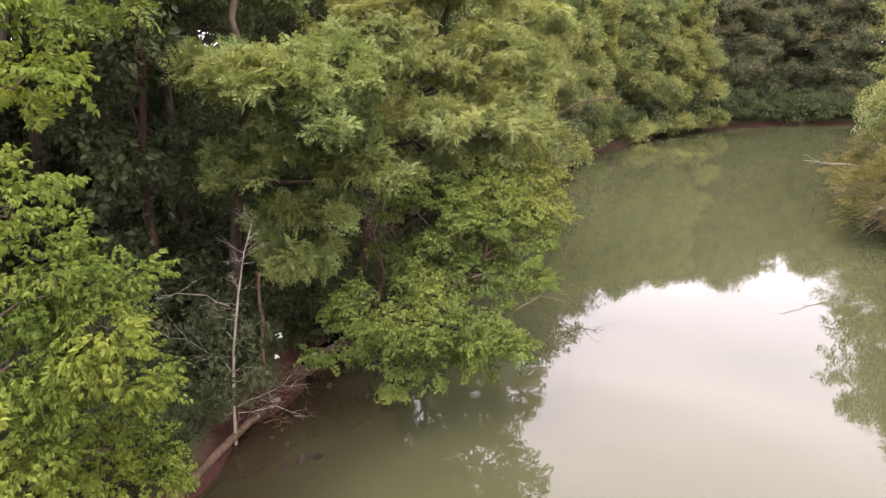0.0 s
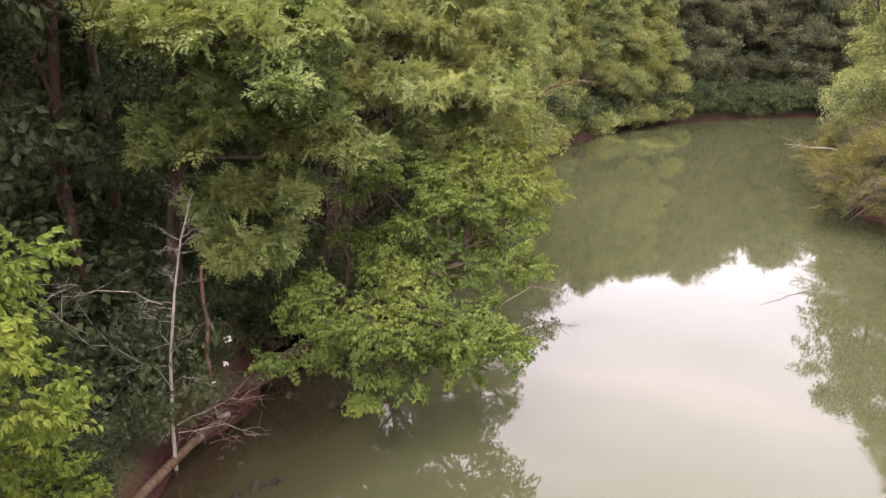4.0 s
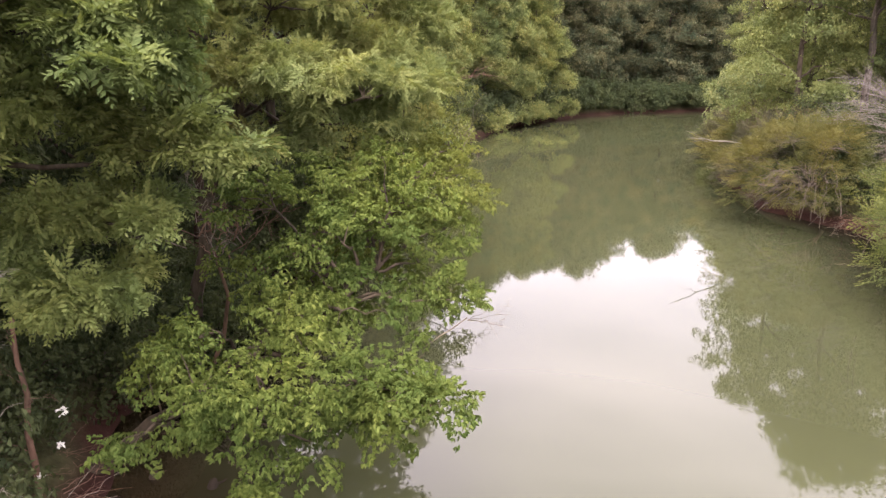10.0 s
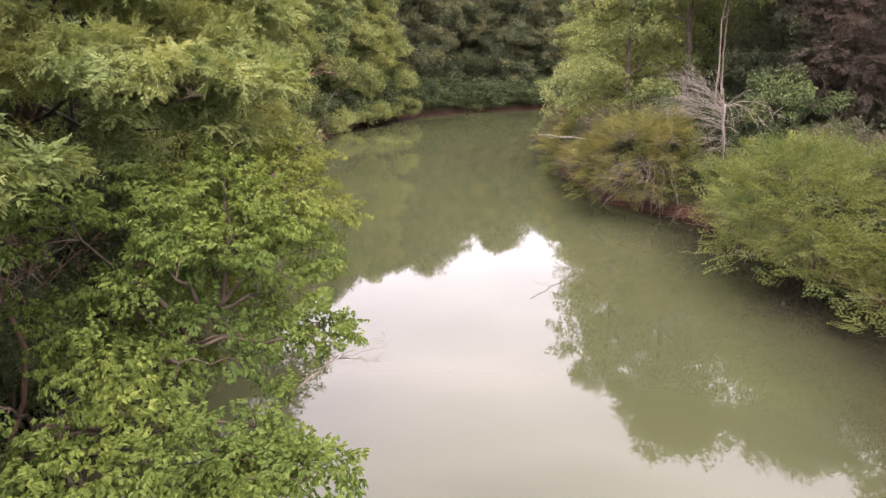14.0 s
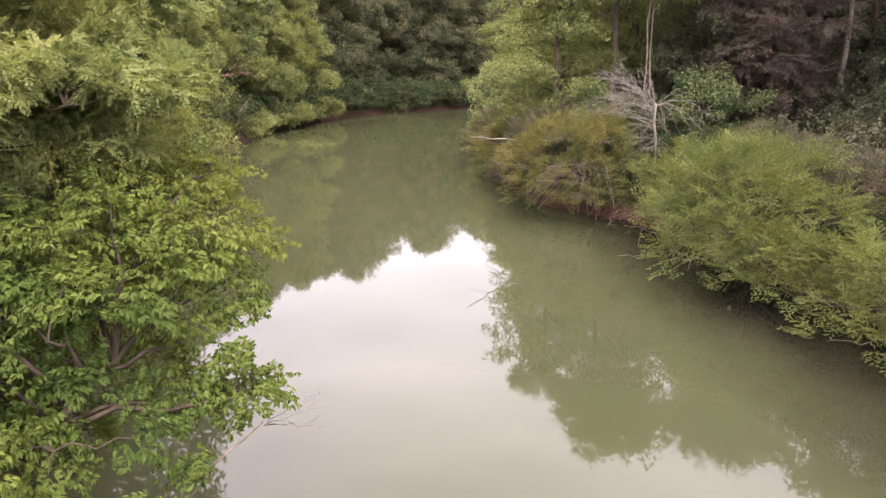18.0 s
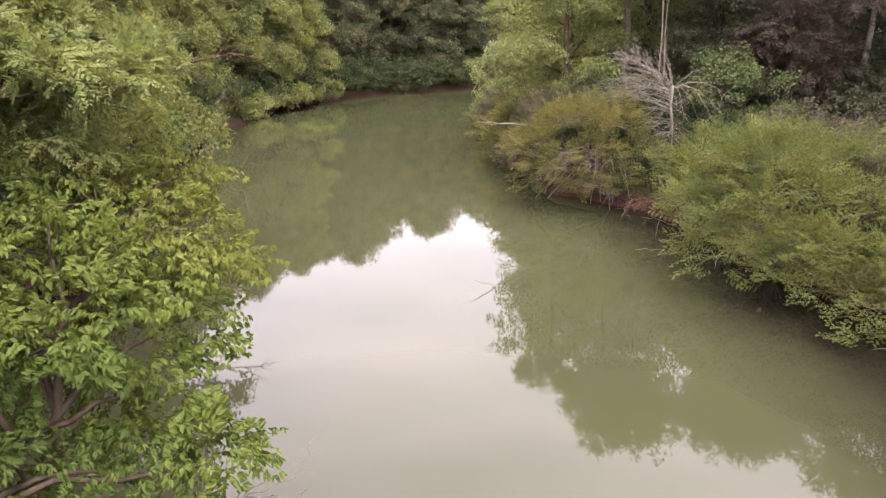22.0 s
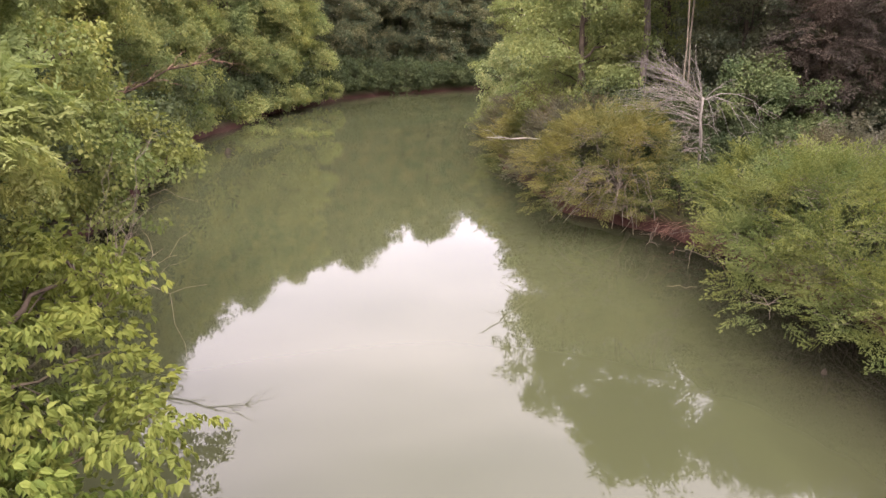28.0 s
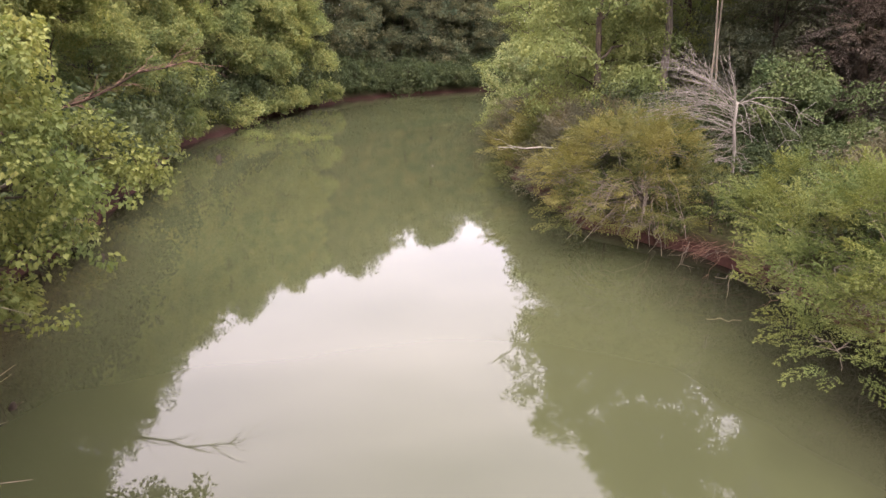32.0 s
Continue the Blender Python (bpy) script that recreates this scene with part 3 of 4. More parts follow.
     [(-3.3, 13.2, 7.4, 1.2, 1.0, 0.7), (-2.4, 13.6, 6.7, 1.1, 1.0, 0.7), (-1.9, 14.3, 5.6, 0.9, 0.9, 0.6), (-3.4, 14.1, 5.9, 1.1, 1.0, 0.7), (-4.6, 14.3, 5.6, 0.9, 0.9, 0.6), (-2.6, 14.5, 4.6, 0.9, 0.9, 0.55), (-3.3, 14.5, 4.5, 0.8, 0.7, 0.5), (-4.4, 14.0, 7.6, 0.9, 0.9, 0.7), (-4.9, 16.2, 9.4, 1.2, 1.2, 0.8), (-2.3, 14.9, 7.8, 1.0, 1.0, 0.7), (-3.1, 14.2, 3.75, 0.8, 0.8, 0.45), (-2.3, 13.9, 7.5, 0.9, 0.8, 0.55)],
     "frond", LEAF_WALNUT, radius=0.15, per_area=1.0, clump=0.44, sprays=13, low=-0.1, lift=0.2)

tree("box_elder", "leaning box elder with bright leaves hanging over the water", [(-3.9, 15.6, g(-3.9, 15.6) - 0.1), (-1.8, 15.0, 1.9), (0.0, 14.9, 2.8), (1.0, 15.3, 3.5)],
     [(-0.9, 13.2, 2.5, 0.9, 0.8, 0.5), (0.1, 12.8, 2.4, 0.9, 0.8, 0.5), (-0.3, 13.3, 1.6, 1.1, 0.8, 0.5), (0.6, 13.5, 1.7, 0.8, 0.7, 0.5), (-1.7, 13.4, 2.5, 0.9, 0.8, 0.5), (-1.4, 13.5, 1.4, 0.9, 0.8, 0.45), (-2.3, 13.8, 1.9, 0.7, 0.7, 0.45), (1.1, 13.7, 2.4, 0.6, 0.6, 0.4), (0.4, 14.7, 4.1, 0.9, 0.8, 0.5), (1.2, 15.0, 4.25, 0.7, 0.7, 0.38), (2.25, 15.7, 4.0, 0.5, 0.5, 0.35), (1.7, 15.3, 3.55, 0.45, 0.45, 0.35)] + [(1.2, 15.6, 4.7, 0.9, 0.8, 0.45), (1.2, 14.7, 3.2, 0.8, 0.7, 0.45), (0.0, 15.5, 3.4, 0.9, 0.8, 0.5), (2.0, 14.3, 3.2, 0.3, 0.3, 0.2), (1.0, 12.9, 2.45, 0.35, 0.35, 0.24), (1.25, 12.3, 2.45, 0.26, 0.26, 0.2), (0.6, 16.4, 4.8, 0.9, 0.8, 0.45), (-0.6, 15.6, 4.5, 0.9, 0.8, 0.5), (-0.9, 16.2, 3.0, 0.9, 0.8, 0.5), (0.6, 16.2, 2.4, 0.9, 0.8, 0.5), (-1.5, 14.5, 2.9, 0.8, 0.7, 0.45), (-0.5, 14.3, 3.1, 0.8, 0.7, 0.45), (0.3, 14.2, 3.2, 0.7, 0.6, 0.4)],
     "elder", LEAF_ELDER, radius=0.11, per_area=1.1, clump=0.26, sprays=19, size=0.87, low=-0.35, twigs=0.6, bare=0.3)

tree("box_elder", "young yellow-green box elder with bare twigs showing", [(-2.6, 18.4, g(-2.6, 18.4) - 0.1), (-0.4, 17.8, 2.0), (1.2, 17.2, 3.6), (2.0, 16.8, 4.8)],
     [(2.2, 16.5, 4.7, 0.7, 0.8, 0.45), (1.7, 16.6, 5.1, 0.8, 0.8, 0.4), (2.3, 18.2, 4.7, 0.8, 0.8, 0.45), (1.4, 17.6, 3.8, 0.9, 0.9, 0.5), (2.4, 17.2, 3.6, 0.7, 0.8, 0.45), (2.2, 19.6, 3.9, 0.8, 0.9, 0.5), (2.6, 15.8, 4.4, 0.5, 0.5, 0.35), (2.7, 17.2, 5.2, 0.4, 0.4, 0.3), (1.0, 18.4, 2.6, 0.9, 0.9, 0.5)],
     "elder", LEAF_SPRING, radius=0.09, per_area=1.5, clump=0.26, sprays=15, size=0.78, low=-0.35, twigs=0.6, bare=0.7)

tree("mimosa_tree", "tall mimosa tree with drooping feathery foliage", [(-2.8, 19.8, g(-2.8, 19.8) - 0.1), (-2.2, 19.8, 3.8), (-0.8, 19.8, 7.0), (0.8, 19.6, 11.0)],
     [(1.0, 16.7, 6.2, 1.0, 0.9, 0.55), (0.0, 16.4, 6.4, 1.0, 0.9, 0.6), (1.9, 17.5, 6.2, 0.9, 0.9, 0.5), (0.7, 17.8, 6.6, 1.3, 1.1, 0.7), (1.6, 18.2, 6.9, 1.0, 1.0, 0.6), (-0.5, 17.8, 7.7, 1.4, 1.2, 0.8), (1.2, 18.3, 8.2, 1.3, 1.2, 0.8), (-1.2, 17.6, 6.2, 1.2, 1.0, 0.6), (0.7, 17.3, 5.7, 1.1, 0.9, 0.5)] + [(-1.8, 18.4, 8.8, 1.5, 1.3, 0.9), (0.2, 18.6, 9.6, 1.6, 1.3, 0.9), (-0.6, 17.2, 5.2, 1.0, 0.8, 0.5), (1.9, 18.9, 5.9, 0.8, 0.8, 0.5), (2.4, 19.4, 7.4, 1.0, 1.0, 0.7), (2.2, 19.4, 9.0, 1.2, 1.1, 0.8), (1.0, 19.4, 11.0, 1.7, 1.5, 1.0), (-1.6, 19.2, 10.6, 1.6, 1.5, 1.0), (-1.9, 17.6, 7.3, 1.1, 1.0, 0.7)],
     "feather", LEAF_FEATHER, radius=0.15, per_area=1.2, clump=0.44, sprays=13, low=-0.15, lift=0.15)

tree("maple_tree", "yellow-green maple leaning out from the bank", [(0.2, 27.6, g(0.2, 27.6) - 0.1), (1.2, 27.6, 3.0), (2.2, 27.4, 6.0), (2.8, 27.4, 9.5)],
     [(3.2, 27.4, 6.6, 1.2, 1.1, 0.7), (3.4, 27.0, 5.2, 1.1, 1.0, 0.6), (4.2, 27.4, 4.2, 0.9, 0.9, 0.5), (3.6, 27.0, 3.3, 1.0, 0.9, 0.5), (2.5, 26.4, 3.8, 1.1, 1.0, 0.6), (2.6, 28.0, 8.4, 1.4, 1.3, 0.9), (1.4, 27.0, 7.4, 1.4, 1.2, 0.8), (1.6, 26.4, 5.6, 1.2, 1.1, 0.7), (2.8, 26.6, 2.3, 1.0, 0.9, 0.5), (1.4, 26.2, 4.2, 1.1, 1.0, 0.6), (1.8, 26.0, 2.6, 1.0, 0.9, 0.5), (3.8, 28.2, 5.7, 0.75, 0.75, 0.5)],
     "maple", LEAF_MAPLE, radius=0.14, per_area=1.7, clump=0.42, sprays=8, low=-0.4)

tree("leaning_tree", "dark-leaved tree with a low limb drooping to the water", [(1.6, 31.6, g(1.6, 31.6) - 0.1), (2.8, 31.0, 3.4), (4.8, 29.7, 4.8)],
     [(4.6, 29.8, 4.9, 0.8, 0.8, 0.45), (5.3, 29.4, 4.5, 0.65, 0.65, 0.38), (5.9, 29.1, 4.1, 0.5, 0.5, 0.32), (3.8, 30.5, 5.0, 0.9, 0.9, 0.5), (5.2, 29.2, 4.0, 0.5, 0.5, 0.3)],
     "maple", LEAF_PRIVET, radius=0.10, per_area=1.5, clump=0.36, sprays=8)

rng = np.random.default_rng(10)
# reddish half-dead limb slanting across the dark hollow
limb = thing("dead_limb", "long reddish half-dead limb slanting over the hollow", "dead branch")
t = Tubes(6)
p = crooked(t, (2.6, 35.0, 4.0), (8.3, 34.2, 6.3), 0.07, 0.015, 0.25, 0.03, 10)
part("stem", *t.arrays(), BARK_VINE, limb)
for k in range(36):
    i = int(rng.integers(2, 10))
    bare_branch(p[i], (rng.uniform(0.3, 1), rng.uniform(-0.6, 0.6), rng.uniform(-0.3, 0.6)), rng.uniform(0.7, 1.6), 0.012, limb, BARK_RED if k % 3 else BARK_VINE, "branch", 0)

rng = np.random.default_rng(11)
# thin dead tree standing at the water's edge
dead = thing("dead_tree", "thin leafless grey dead tree at the water's edge", "dead tree")
t = Tubes(8)
trunk = np.array([(-4.50, 12.75, -0.15), (-4.46, 12.75, 1.0), (-4.38, 12.8, 2.2), (-4.2, 12.86, 3.4), (-4.02, 12.9, 4.3), (-3.75, 12.9, 5.1)])
t.add(trunk, [0.036, 0.032, 0.028, 0.021, 0.012, 0.005])
part("trunk", *t.arrays(), BARK_PALE, dead, smooth=True)
for k in range(36):
    u = rng.uniform(0.12, 0.97)
    i = min(int(u * 5), 4)
    p = trunk[i] + (trunk[i + 1] - trunk[i]) * (u * 5 - i)
    a = rng.uniform(0, 2 * np.pi)
    bare_branch(p, (np.cos(a), np.sin(a), rng.uniform(0.0, 0.7)), rng.uniform(0.4, 1.2) * (1.15 - 0.6 * u), 0.0055, dead, BARK_PALE, forks=5)
for way, n, z in (((-0.9, -0.2, 0.75), 2.4, 1.6), ((-0.7, -0.6, 0.35), 2.0, 3.2), ((0.9, 0.1, 0.25), 1.7, 0.9), ((1, -0.3, 0.1), 1.6, 0.75)):
    bare_branch((-4.4, 12.78, z), way, n, 0.0085, dead, BARK_PALE, forks=7)

young = thing("young_tree", "slender smooth brown trunk beside the clay bank", "tree")
t = Tubes(8)
crooked(t, (-4.32, 14.5, g(-4.32, 14.5) - 0.2), (-4.2, 14.4, 3.4), 0.055, 0.03, 0.0, 0.02)
part("trunk", *t.arrays(), BARK_RED, young, smooth=True)
for k in range(6):
    bare_branch((-4.26, 14.45, 1.2 + 0.4 * k), (rng.uniform(-1, 1), rng.uniform(-0.8, 0.4), 0.5), rng.uniform(0.5, 1.0), 0.008, young, BARK_RED, forks=3)

# fallen log along the clay bank, a gnawed pale end over the water
log = thing("fallen_log", "fallen barkless log lying along the clay bank", "log")
t = Tubes(10)
t.add([(-5.15, 9.2, 0.32), (-4.95, 10.6, 0.22), (-4.7, 12.0, 0.2), (-4.35, 13.3, 0.22), (-3.98, 14.05, 0.28)], [0.10, 0.085, 0.097, 0.08, 0.082])
part("trunk", *t.arrays(), BARK_LOG, log, smooth=True)
t = Tubes(8)
t.add([(-4.02, 14.0, 0.29), (-3.93, 14.14, 0.3), (-3.88, 14.22, 0.32)], [0.083, 0.075, 0.04])
part("broken_end", *t.arrays(), BARK_PALE, log, "pale broken end of the log", smooth=True)
for p, w, n in (((-4.5, 12.8, 0.3), (0.2, 0.3, 1), 0.5), ((-4.2, 13.6, 0.3), (1, 0.1, 0.4), 0.7)):
    bare_branch(p, w, n, 0.03, log, BARK_LOG, "stub", 2)

brush = thing("brush_pile", "tangle of bare drift sticks caught on the bank", "brush pile")
for k in range(26):
    x, y = -4.2 + rng.normal(0, 0.4), 14.4 + rng.normal(0, 0.6)
    a = rng.uniform(-0.7, 1.2)
    bare_branch((x - 0.3, y, max(0.1, 0.45 + 0.1 * rng.normal())), (np.cos(a), np.sin(a) * 0.7, rng.uniform(-0.1, 0.35)), rng.uniform(0.5, 1.3), rng.uniform(0.005, 0.009), brush, BARK_RED, "stick", 4)
brush = thing("brush_pile", "dead reddish twigs hanging among the branches", "brush pile")
for k in range(30):
    a = rng.uniform(0, 2 * np.pi)
    bare_branch((-1.65 + rng.normal(0, 0.35), 17.3 + rng.normal(0, 0.3), 3.0 + rng.uniform(0, 1.2)), (np.cos(a), np.sin(a) * 0.6, rng.uniform(0.1, 1.2)), rng.uniform(0.7, 1.6), rng.uniform(0.008, 0.016), brush, BARK_RED if k % 2 else BARK_GREY, "stick", 5)
t = Tubes(7)
crooked(t, (-2.1, 17.6, g(-2.1, 17.6) - 0.1), (-1.8, 17.3, 3.4), 0.06, 0.03)
part("stem", *t.arrays(), BARK_RED, brush, smooth=True)

# dead stems that rise above the box elder
for x, y, z, n in ((2.9, 17.7, 4.75, 7), (2.7, 18.1, 4.8, 3), (2.2, 14.0, 3.0, 4)):
    stems = thing("dead_branch", "bare grey twigs sticking out of the box elder", "dead branch")
    t = Tubes(6)
    crooked(t, (x - 0.9, y + 0.2, z - 0.8), (x, y, z), 0.014, 0.009)
    part("stem", *t.arrays(), BARK_TAN, stems)
    for k in range(n):
        a = rng.uniform(-0.9, 1.1) if z > 3.5 else rng.uniform(-1.4, 0.5)
        bare_branch((x, y, z - 0.05), (0.8 * np.cos(a), np.sin(a), rng.uniform(0.3, 2.2) if z > 3.5 else rng.uniform(-0.1, 0.4)), rng.uniform(0.7, 1.6) if z > 3.5 else rng.uniform(0.5, 0.9), rng.uniform(0.004, 0.0065), stems, BARK_TAN, "twig", 3)

# black stumps and drift standing in the water
for x, y, s in ((-2.95, 12.1, 1.0), (-2.65, 12.25, 0.8), (-3.25, 11.9, 0.7), (-1.9, 14.9, 0.9), (-2.9, 15.4, 0.8), (13.9, 54.1, 1.9), (5.55, 37.1, 1.3), (2.9, 27.9, 0.8), (16.6, 17.9, 0.6)):
    st = thing("stump", "black waterlogged stump poking out of the river", "stump", "stumps in the water")
    t = Tubes(8)
    h = 0.16 * s
    t.add([(x, y, -0.5), (x, y, 0.02), (x + 0.03 * s, y, h * 0.8), (x + 0.07 * s, y + 0.02, h)], [0.11 * s, 0.1 * s, 0.07 * s, 0.03 * s])
    part("body", *t.arrays(), BARK_WET, st, smooth=True)
    t = Tubes(5)
    crooked(t, (x, y, 0.03), (x + 0.25 * s, y + 0.05, 0.10 * s), 0.035 * s, 0.012 * s, 0, 0.1, 4)
    part("root", *t.arrays(), BARK_WET, st)

# white blossoms on the shaded bank
for x, y, z, s in ((-4.05, 15.2, 1.5, 0.075), (-4.1, 15.05, 1.0, 0.055), (-4.22, 14.45, 0.86, 0.055), (-4.45, 15.0, 1.35, 0.04)):
    fl = thing("white_flower", "white blossom cluster on a shaded bush", "flower", "white blossoms")
    d = on_ball(26, -0.4)
    vs, fs = [], []
    for k in range(26):
        v, f = blade(s * 0.9, s * 0.7, 0.2, 0.3, True)
        vs.append(turned(v, rng.uniform(0, 360), rng.uniform(-60, 40), 0, np.array([x, y, z]) + d[k] * s * 0.6))
        fs.append(f + 6 * k)
    part("petals", np.concatenate(vs), np.concatenate(fs), PETAL, fl)

# vine-hung trunks on the dark slope; unseen crowns added to shade the bank
for x, y, h, r, label, lumps in (
    (-7.0, 14.8, 12.0, 0.14, "old dark trunk hung with vines", [(-7.4, 13.0, 11.6, 2.0, 2.0, 1.2), (-8.4, 11.2, 11.6, 1.8, 1.8, 1.0), (-7.8, 16.6, 12.2, 2.4, 2.2, 1.3), (-7.2, 15.6, 13.6, 2.2, 2.0, 1.2), (-6.9, 14.4, 2.2, 0.7, 0.7, 0.9), (-6.75, 14.35, 3.6, 0.55, 0.55, 0.9), (-6.6, 14.3, 5.0, 0.6, 0.6, 0.9), (-6.5, 14.25, 6.4, 0.5, 0.5, 0.9), (-6.4, 14.2, 7.8, 0.6, 0.6, 0.9), (-6.3, 14.2, 9.2, 0.6, 0.6, 0.9)]),
    (-3.1, 24.0, 13.0, 0.17, "dark trunk behind the mimosa", [(-2.6, 21.6, 13.0, 2.2, 2.0, 1.2), (-5.0, 19.8, 13.0, 2.4, 2.2, 1.3), (-3.6, 24.4, 12.4, 2.4, 2.2, 1.3)]),
    (-8.9, 11.0, 11.5, 0.18, "dark trunk on the shaded slope", [(-8.6, 10.4, 11.4, 2.2, 2.0, 1.2), (-7.4, 8.0, 11.6, 2.0, 1.9, 1.1), (-10.4, 13.4, 11.4, 2.4, 2.2, 1.3)])):
    tree("hardwood_shade_tree", label, [(x, y, g(x, y) - 0.1), (x + 0.4, y - 0.2, 4.0), (x + 0.8, y - 0.4, h)], lumps, "far", LEAF_UNDER_SHADE, BARK_VINE, r, 0.8, 0.6, 8)

# ---------------------------------------------------------------- undergrowth, three bushes planted many times
def bush(name, label, leaf, kind, r, h, per_area=1.3, clump=0.42, sprays=9, group="undergrowth", bark=BARK, size=1.0):
    lumps = [(0, 0, h * 0.5, r, r, h * 0.42), (0.55 * r, -0.35 * r, h * 0.72, r * 0.65, r * 0.65, h * 0.28), (-0.6 * r, 0.3 * r, h * 0.6, r * 0.6, r * 0.6, h * 0.3), (0.1 * r, -0.75 * r, h * 0.32, r * 0.7, r * 0.6, h * 0.3), (0.2 * r, 0.75 * r, h * 0.35, r * 0.7, r * 0.6, h * 0.3)]
    return tree(name, label, [(0, 0, -0.3), (0, 0, h * 0.6)], lumps, kind, leaf, bark, 0.05, per_area, clump, sprays, size, -0.7, 0.05, 0.4, group, "bush")


def plant(proto, places, height=None):
    for k, (x, y, s, a) in enumerate(places):
        m = Matrix.Translation((x, y, g(x, y) - 0.05 if height is None else height)) @ Matrix.Rotation(radians(a), 4, "Z") @ Matrix.Diagonal((s, s, s * rng.uniform(0.85, 1.15), 1))
        if k == 0:
            proto.matrix_basis = m
        else:
            copy_thing(proto, m)


def along(line, lo, hi, step, off, jitter=0.3):
    """Places along a bank between two of its points' northings, set back from the water by off."""
    pts = np.array([p for p in line if p[1] > lo - 60])
    seg = np.hypot(*np.diff(pts, axis=0).T)
    reach = np.concatenate([[0], np.cumsum(seg)])
    out, s = [], 0.0
    while s < reach[-1]:
        k = min(np.searchsorted(reach, s, "right") - 1, len(seg) - 1)
        way = (pts[k + 1] - pts[k]) / seg[k]
        p = pts[k] + way * (s - reach[k]) + np.array([-way[1], way[0]]) * off + rng.normal(0, jitter, 2)
        if lo <= p[1] <= hi and p[0] < 84:
            out.append((p[0], p[1], rng.uniform(0.75, 1.2), rng.uniform(0, 360)))
        s += step * rng.uniform(0.8, 1.2)
    return out


plant(bush("undergrowth_bush", "shaded dark green bush tangled with vines", LEAF_UNDER_SHADE, "leafy", 1.0, 1.3, 1.6, 0.34, 9, size=0.6), [(-6.1, 11.6, 1.1, 0), (-5.9, 13.0, 1.3, 70), (-5.3, 14.3, 1.1, 140), (-6.4, 10.2, 1.0, 200), (-5.7, 9.7, 0.5, 30), (-5.35, 10.9, 0.5, 250), (-5.2, 12.2, 0.5, 110), (-6.0, 8.7, 0.6, 300), (-5.6, 11.5, 0.6, 20)] + along(LEFT, 17.6, 34, 1.3, 0.85, 0.1) + along(LEFT, 8, 30, 2.0, 2.6) + [(-5.4, 16.4, 1.0, 10), (-5.0, 17.8, 1.0, 100), (-3.3, 19.0, 1.3, 300), (-3.0, 20.6, 1.4, 60), (-2.4, 22.4, 1.4, 160)])
plant(bush("undergrowth_bush", "tall shaded bush on the slope", LEAF_UNDER_SHADE, "maple", 1.6, 2.8, 0.9, 0.48, 7), along(LEFT, 6, 34, 2.6, 4.6) + along(LEFT, 5, 34, 3.2, 7.4) + along(LEFT, 5, 30, 3.4, 10.6))
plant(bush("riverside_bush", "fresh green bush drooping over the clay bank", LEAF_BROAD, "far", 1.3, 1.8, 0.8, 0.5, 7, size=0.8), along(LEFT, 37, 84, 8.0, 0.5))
# the hollow's shade is carried by this bush's dark leaf colour
plant(bush("riverside_bush", "dark bush in the hollow beneath the trees", LEAF_UNDER_SHADE, "far", 1.9, 2.9, 0.6, 0.7, 7), along(LEFT, 34, 74, 2.9, 2.0, 0.25) + along(LEFT, 74, 99, 2.7, 0.7, 0.2) + along(LEFT, 34, 99, 4.6, 4.6, 0.4))
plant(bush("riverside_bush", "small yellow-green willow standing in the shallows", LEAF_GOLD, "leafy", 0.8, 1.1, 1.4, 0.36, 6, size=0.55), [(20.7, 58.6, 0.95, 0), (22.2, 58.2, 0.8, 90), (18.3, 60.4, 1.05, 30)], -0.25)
plant(bush("undergrowth_bush", "low dark bush on the bank", LEAF_UNDER_SHADE, "maple", 1.4, 1.7, 0.8, 0.5, 6), along(RIGHT, 9, 54, 2.4, -1.6) + along(RIGHT, 9, 46, 2.8, -4.0) + along(RIGHT, 9, 46, 3.4, -7.4) + along(RIGHT, 12, 44, 4.0, -11))
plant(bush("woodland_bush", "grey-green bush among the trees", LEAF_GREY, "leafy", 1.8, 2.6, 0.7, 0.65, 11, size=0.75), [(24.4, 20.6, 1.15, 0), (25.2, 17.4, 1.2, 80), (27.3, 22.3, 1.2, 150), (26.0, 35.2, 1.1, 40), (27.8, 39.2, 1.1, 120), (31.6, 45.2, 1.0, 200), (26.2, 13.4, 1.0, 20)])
# leaves coloured dark to stand for the gloom beside the dead tree
plant(bush("woodland_bush", "tall dark green bush behind the dead tree", LEAF_UNDER_SHADE, "maple", 1.9, 4.0, 1.0, 0.5, 7), [(26.8, 30.2, 1.0, 0), (27.4, 28.4, 0.85, 120), (26.2, 32.6, 1.05, 200)])

# ---------------------------------------------------------------- right bank, near
olive = tree("olive_bush", "wide olive-brown bush with bare stems arching to the water", [(22.6, 28.8, g(22.6, 28.8) - 0.1), (21.8, 28.9, 1.6)],
     [(20.7, 29.2, 3.5, 1.4, 1.3, 0.7), (21.8, 28.2, 3.3, 1.3, 1.2, 0.7), (19.6, 29.9, 2.6, 1.1, 1.1, 0.6), (20.5, 27.7, 2.4, 1.1, 1.0, 0.55), (21.7, 30.4, 3.3, 1.3, 1.2, 0.7), (19.2, 28.7, 1.8, 0.9, 0.9, 0.5), (22.4, 27.0, 2.3, 1.0, 0.9, 0.55), (20.0, 31.2, 2.0, 1.1, 1.0, 0.55), (21.2, 26.9, 1.4, 0.9, 0.8, 0.45), (20.2, 27.8, 1.1, 0.7, 0.7, 0.4), (22.7, 29.4, 3.8, 1.2, 1.2, 0.6), (19.5, 30.0, 1.1, 0.7, 0.8, 0.4)],
     "plume", LEAF_OLIVE, BARK_GREY, radius=0.08, per_area=2.1, clump=0.36, sprays=7, low=-0.4, lift=0.2, category="bush", twigs=0.8, size=0.7, root=(22.0, 28.8, 0.6))
for k in range(34):
    a = rng.uniform(2.0, 4.6)
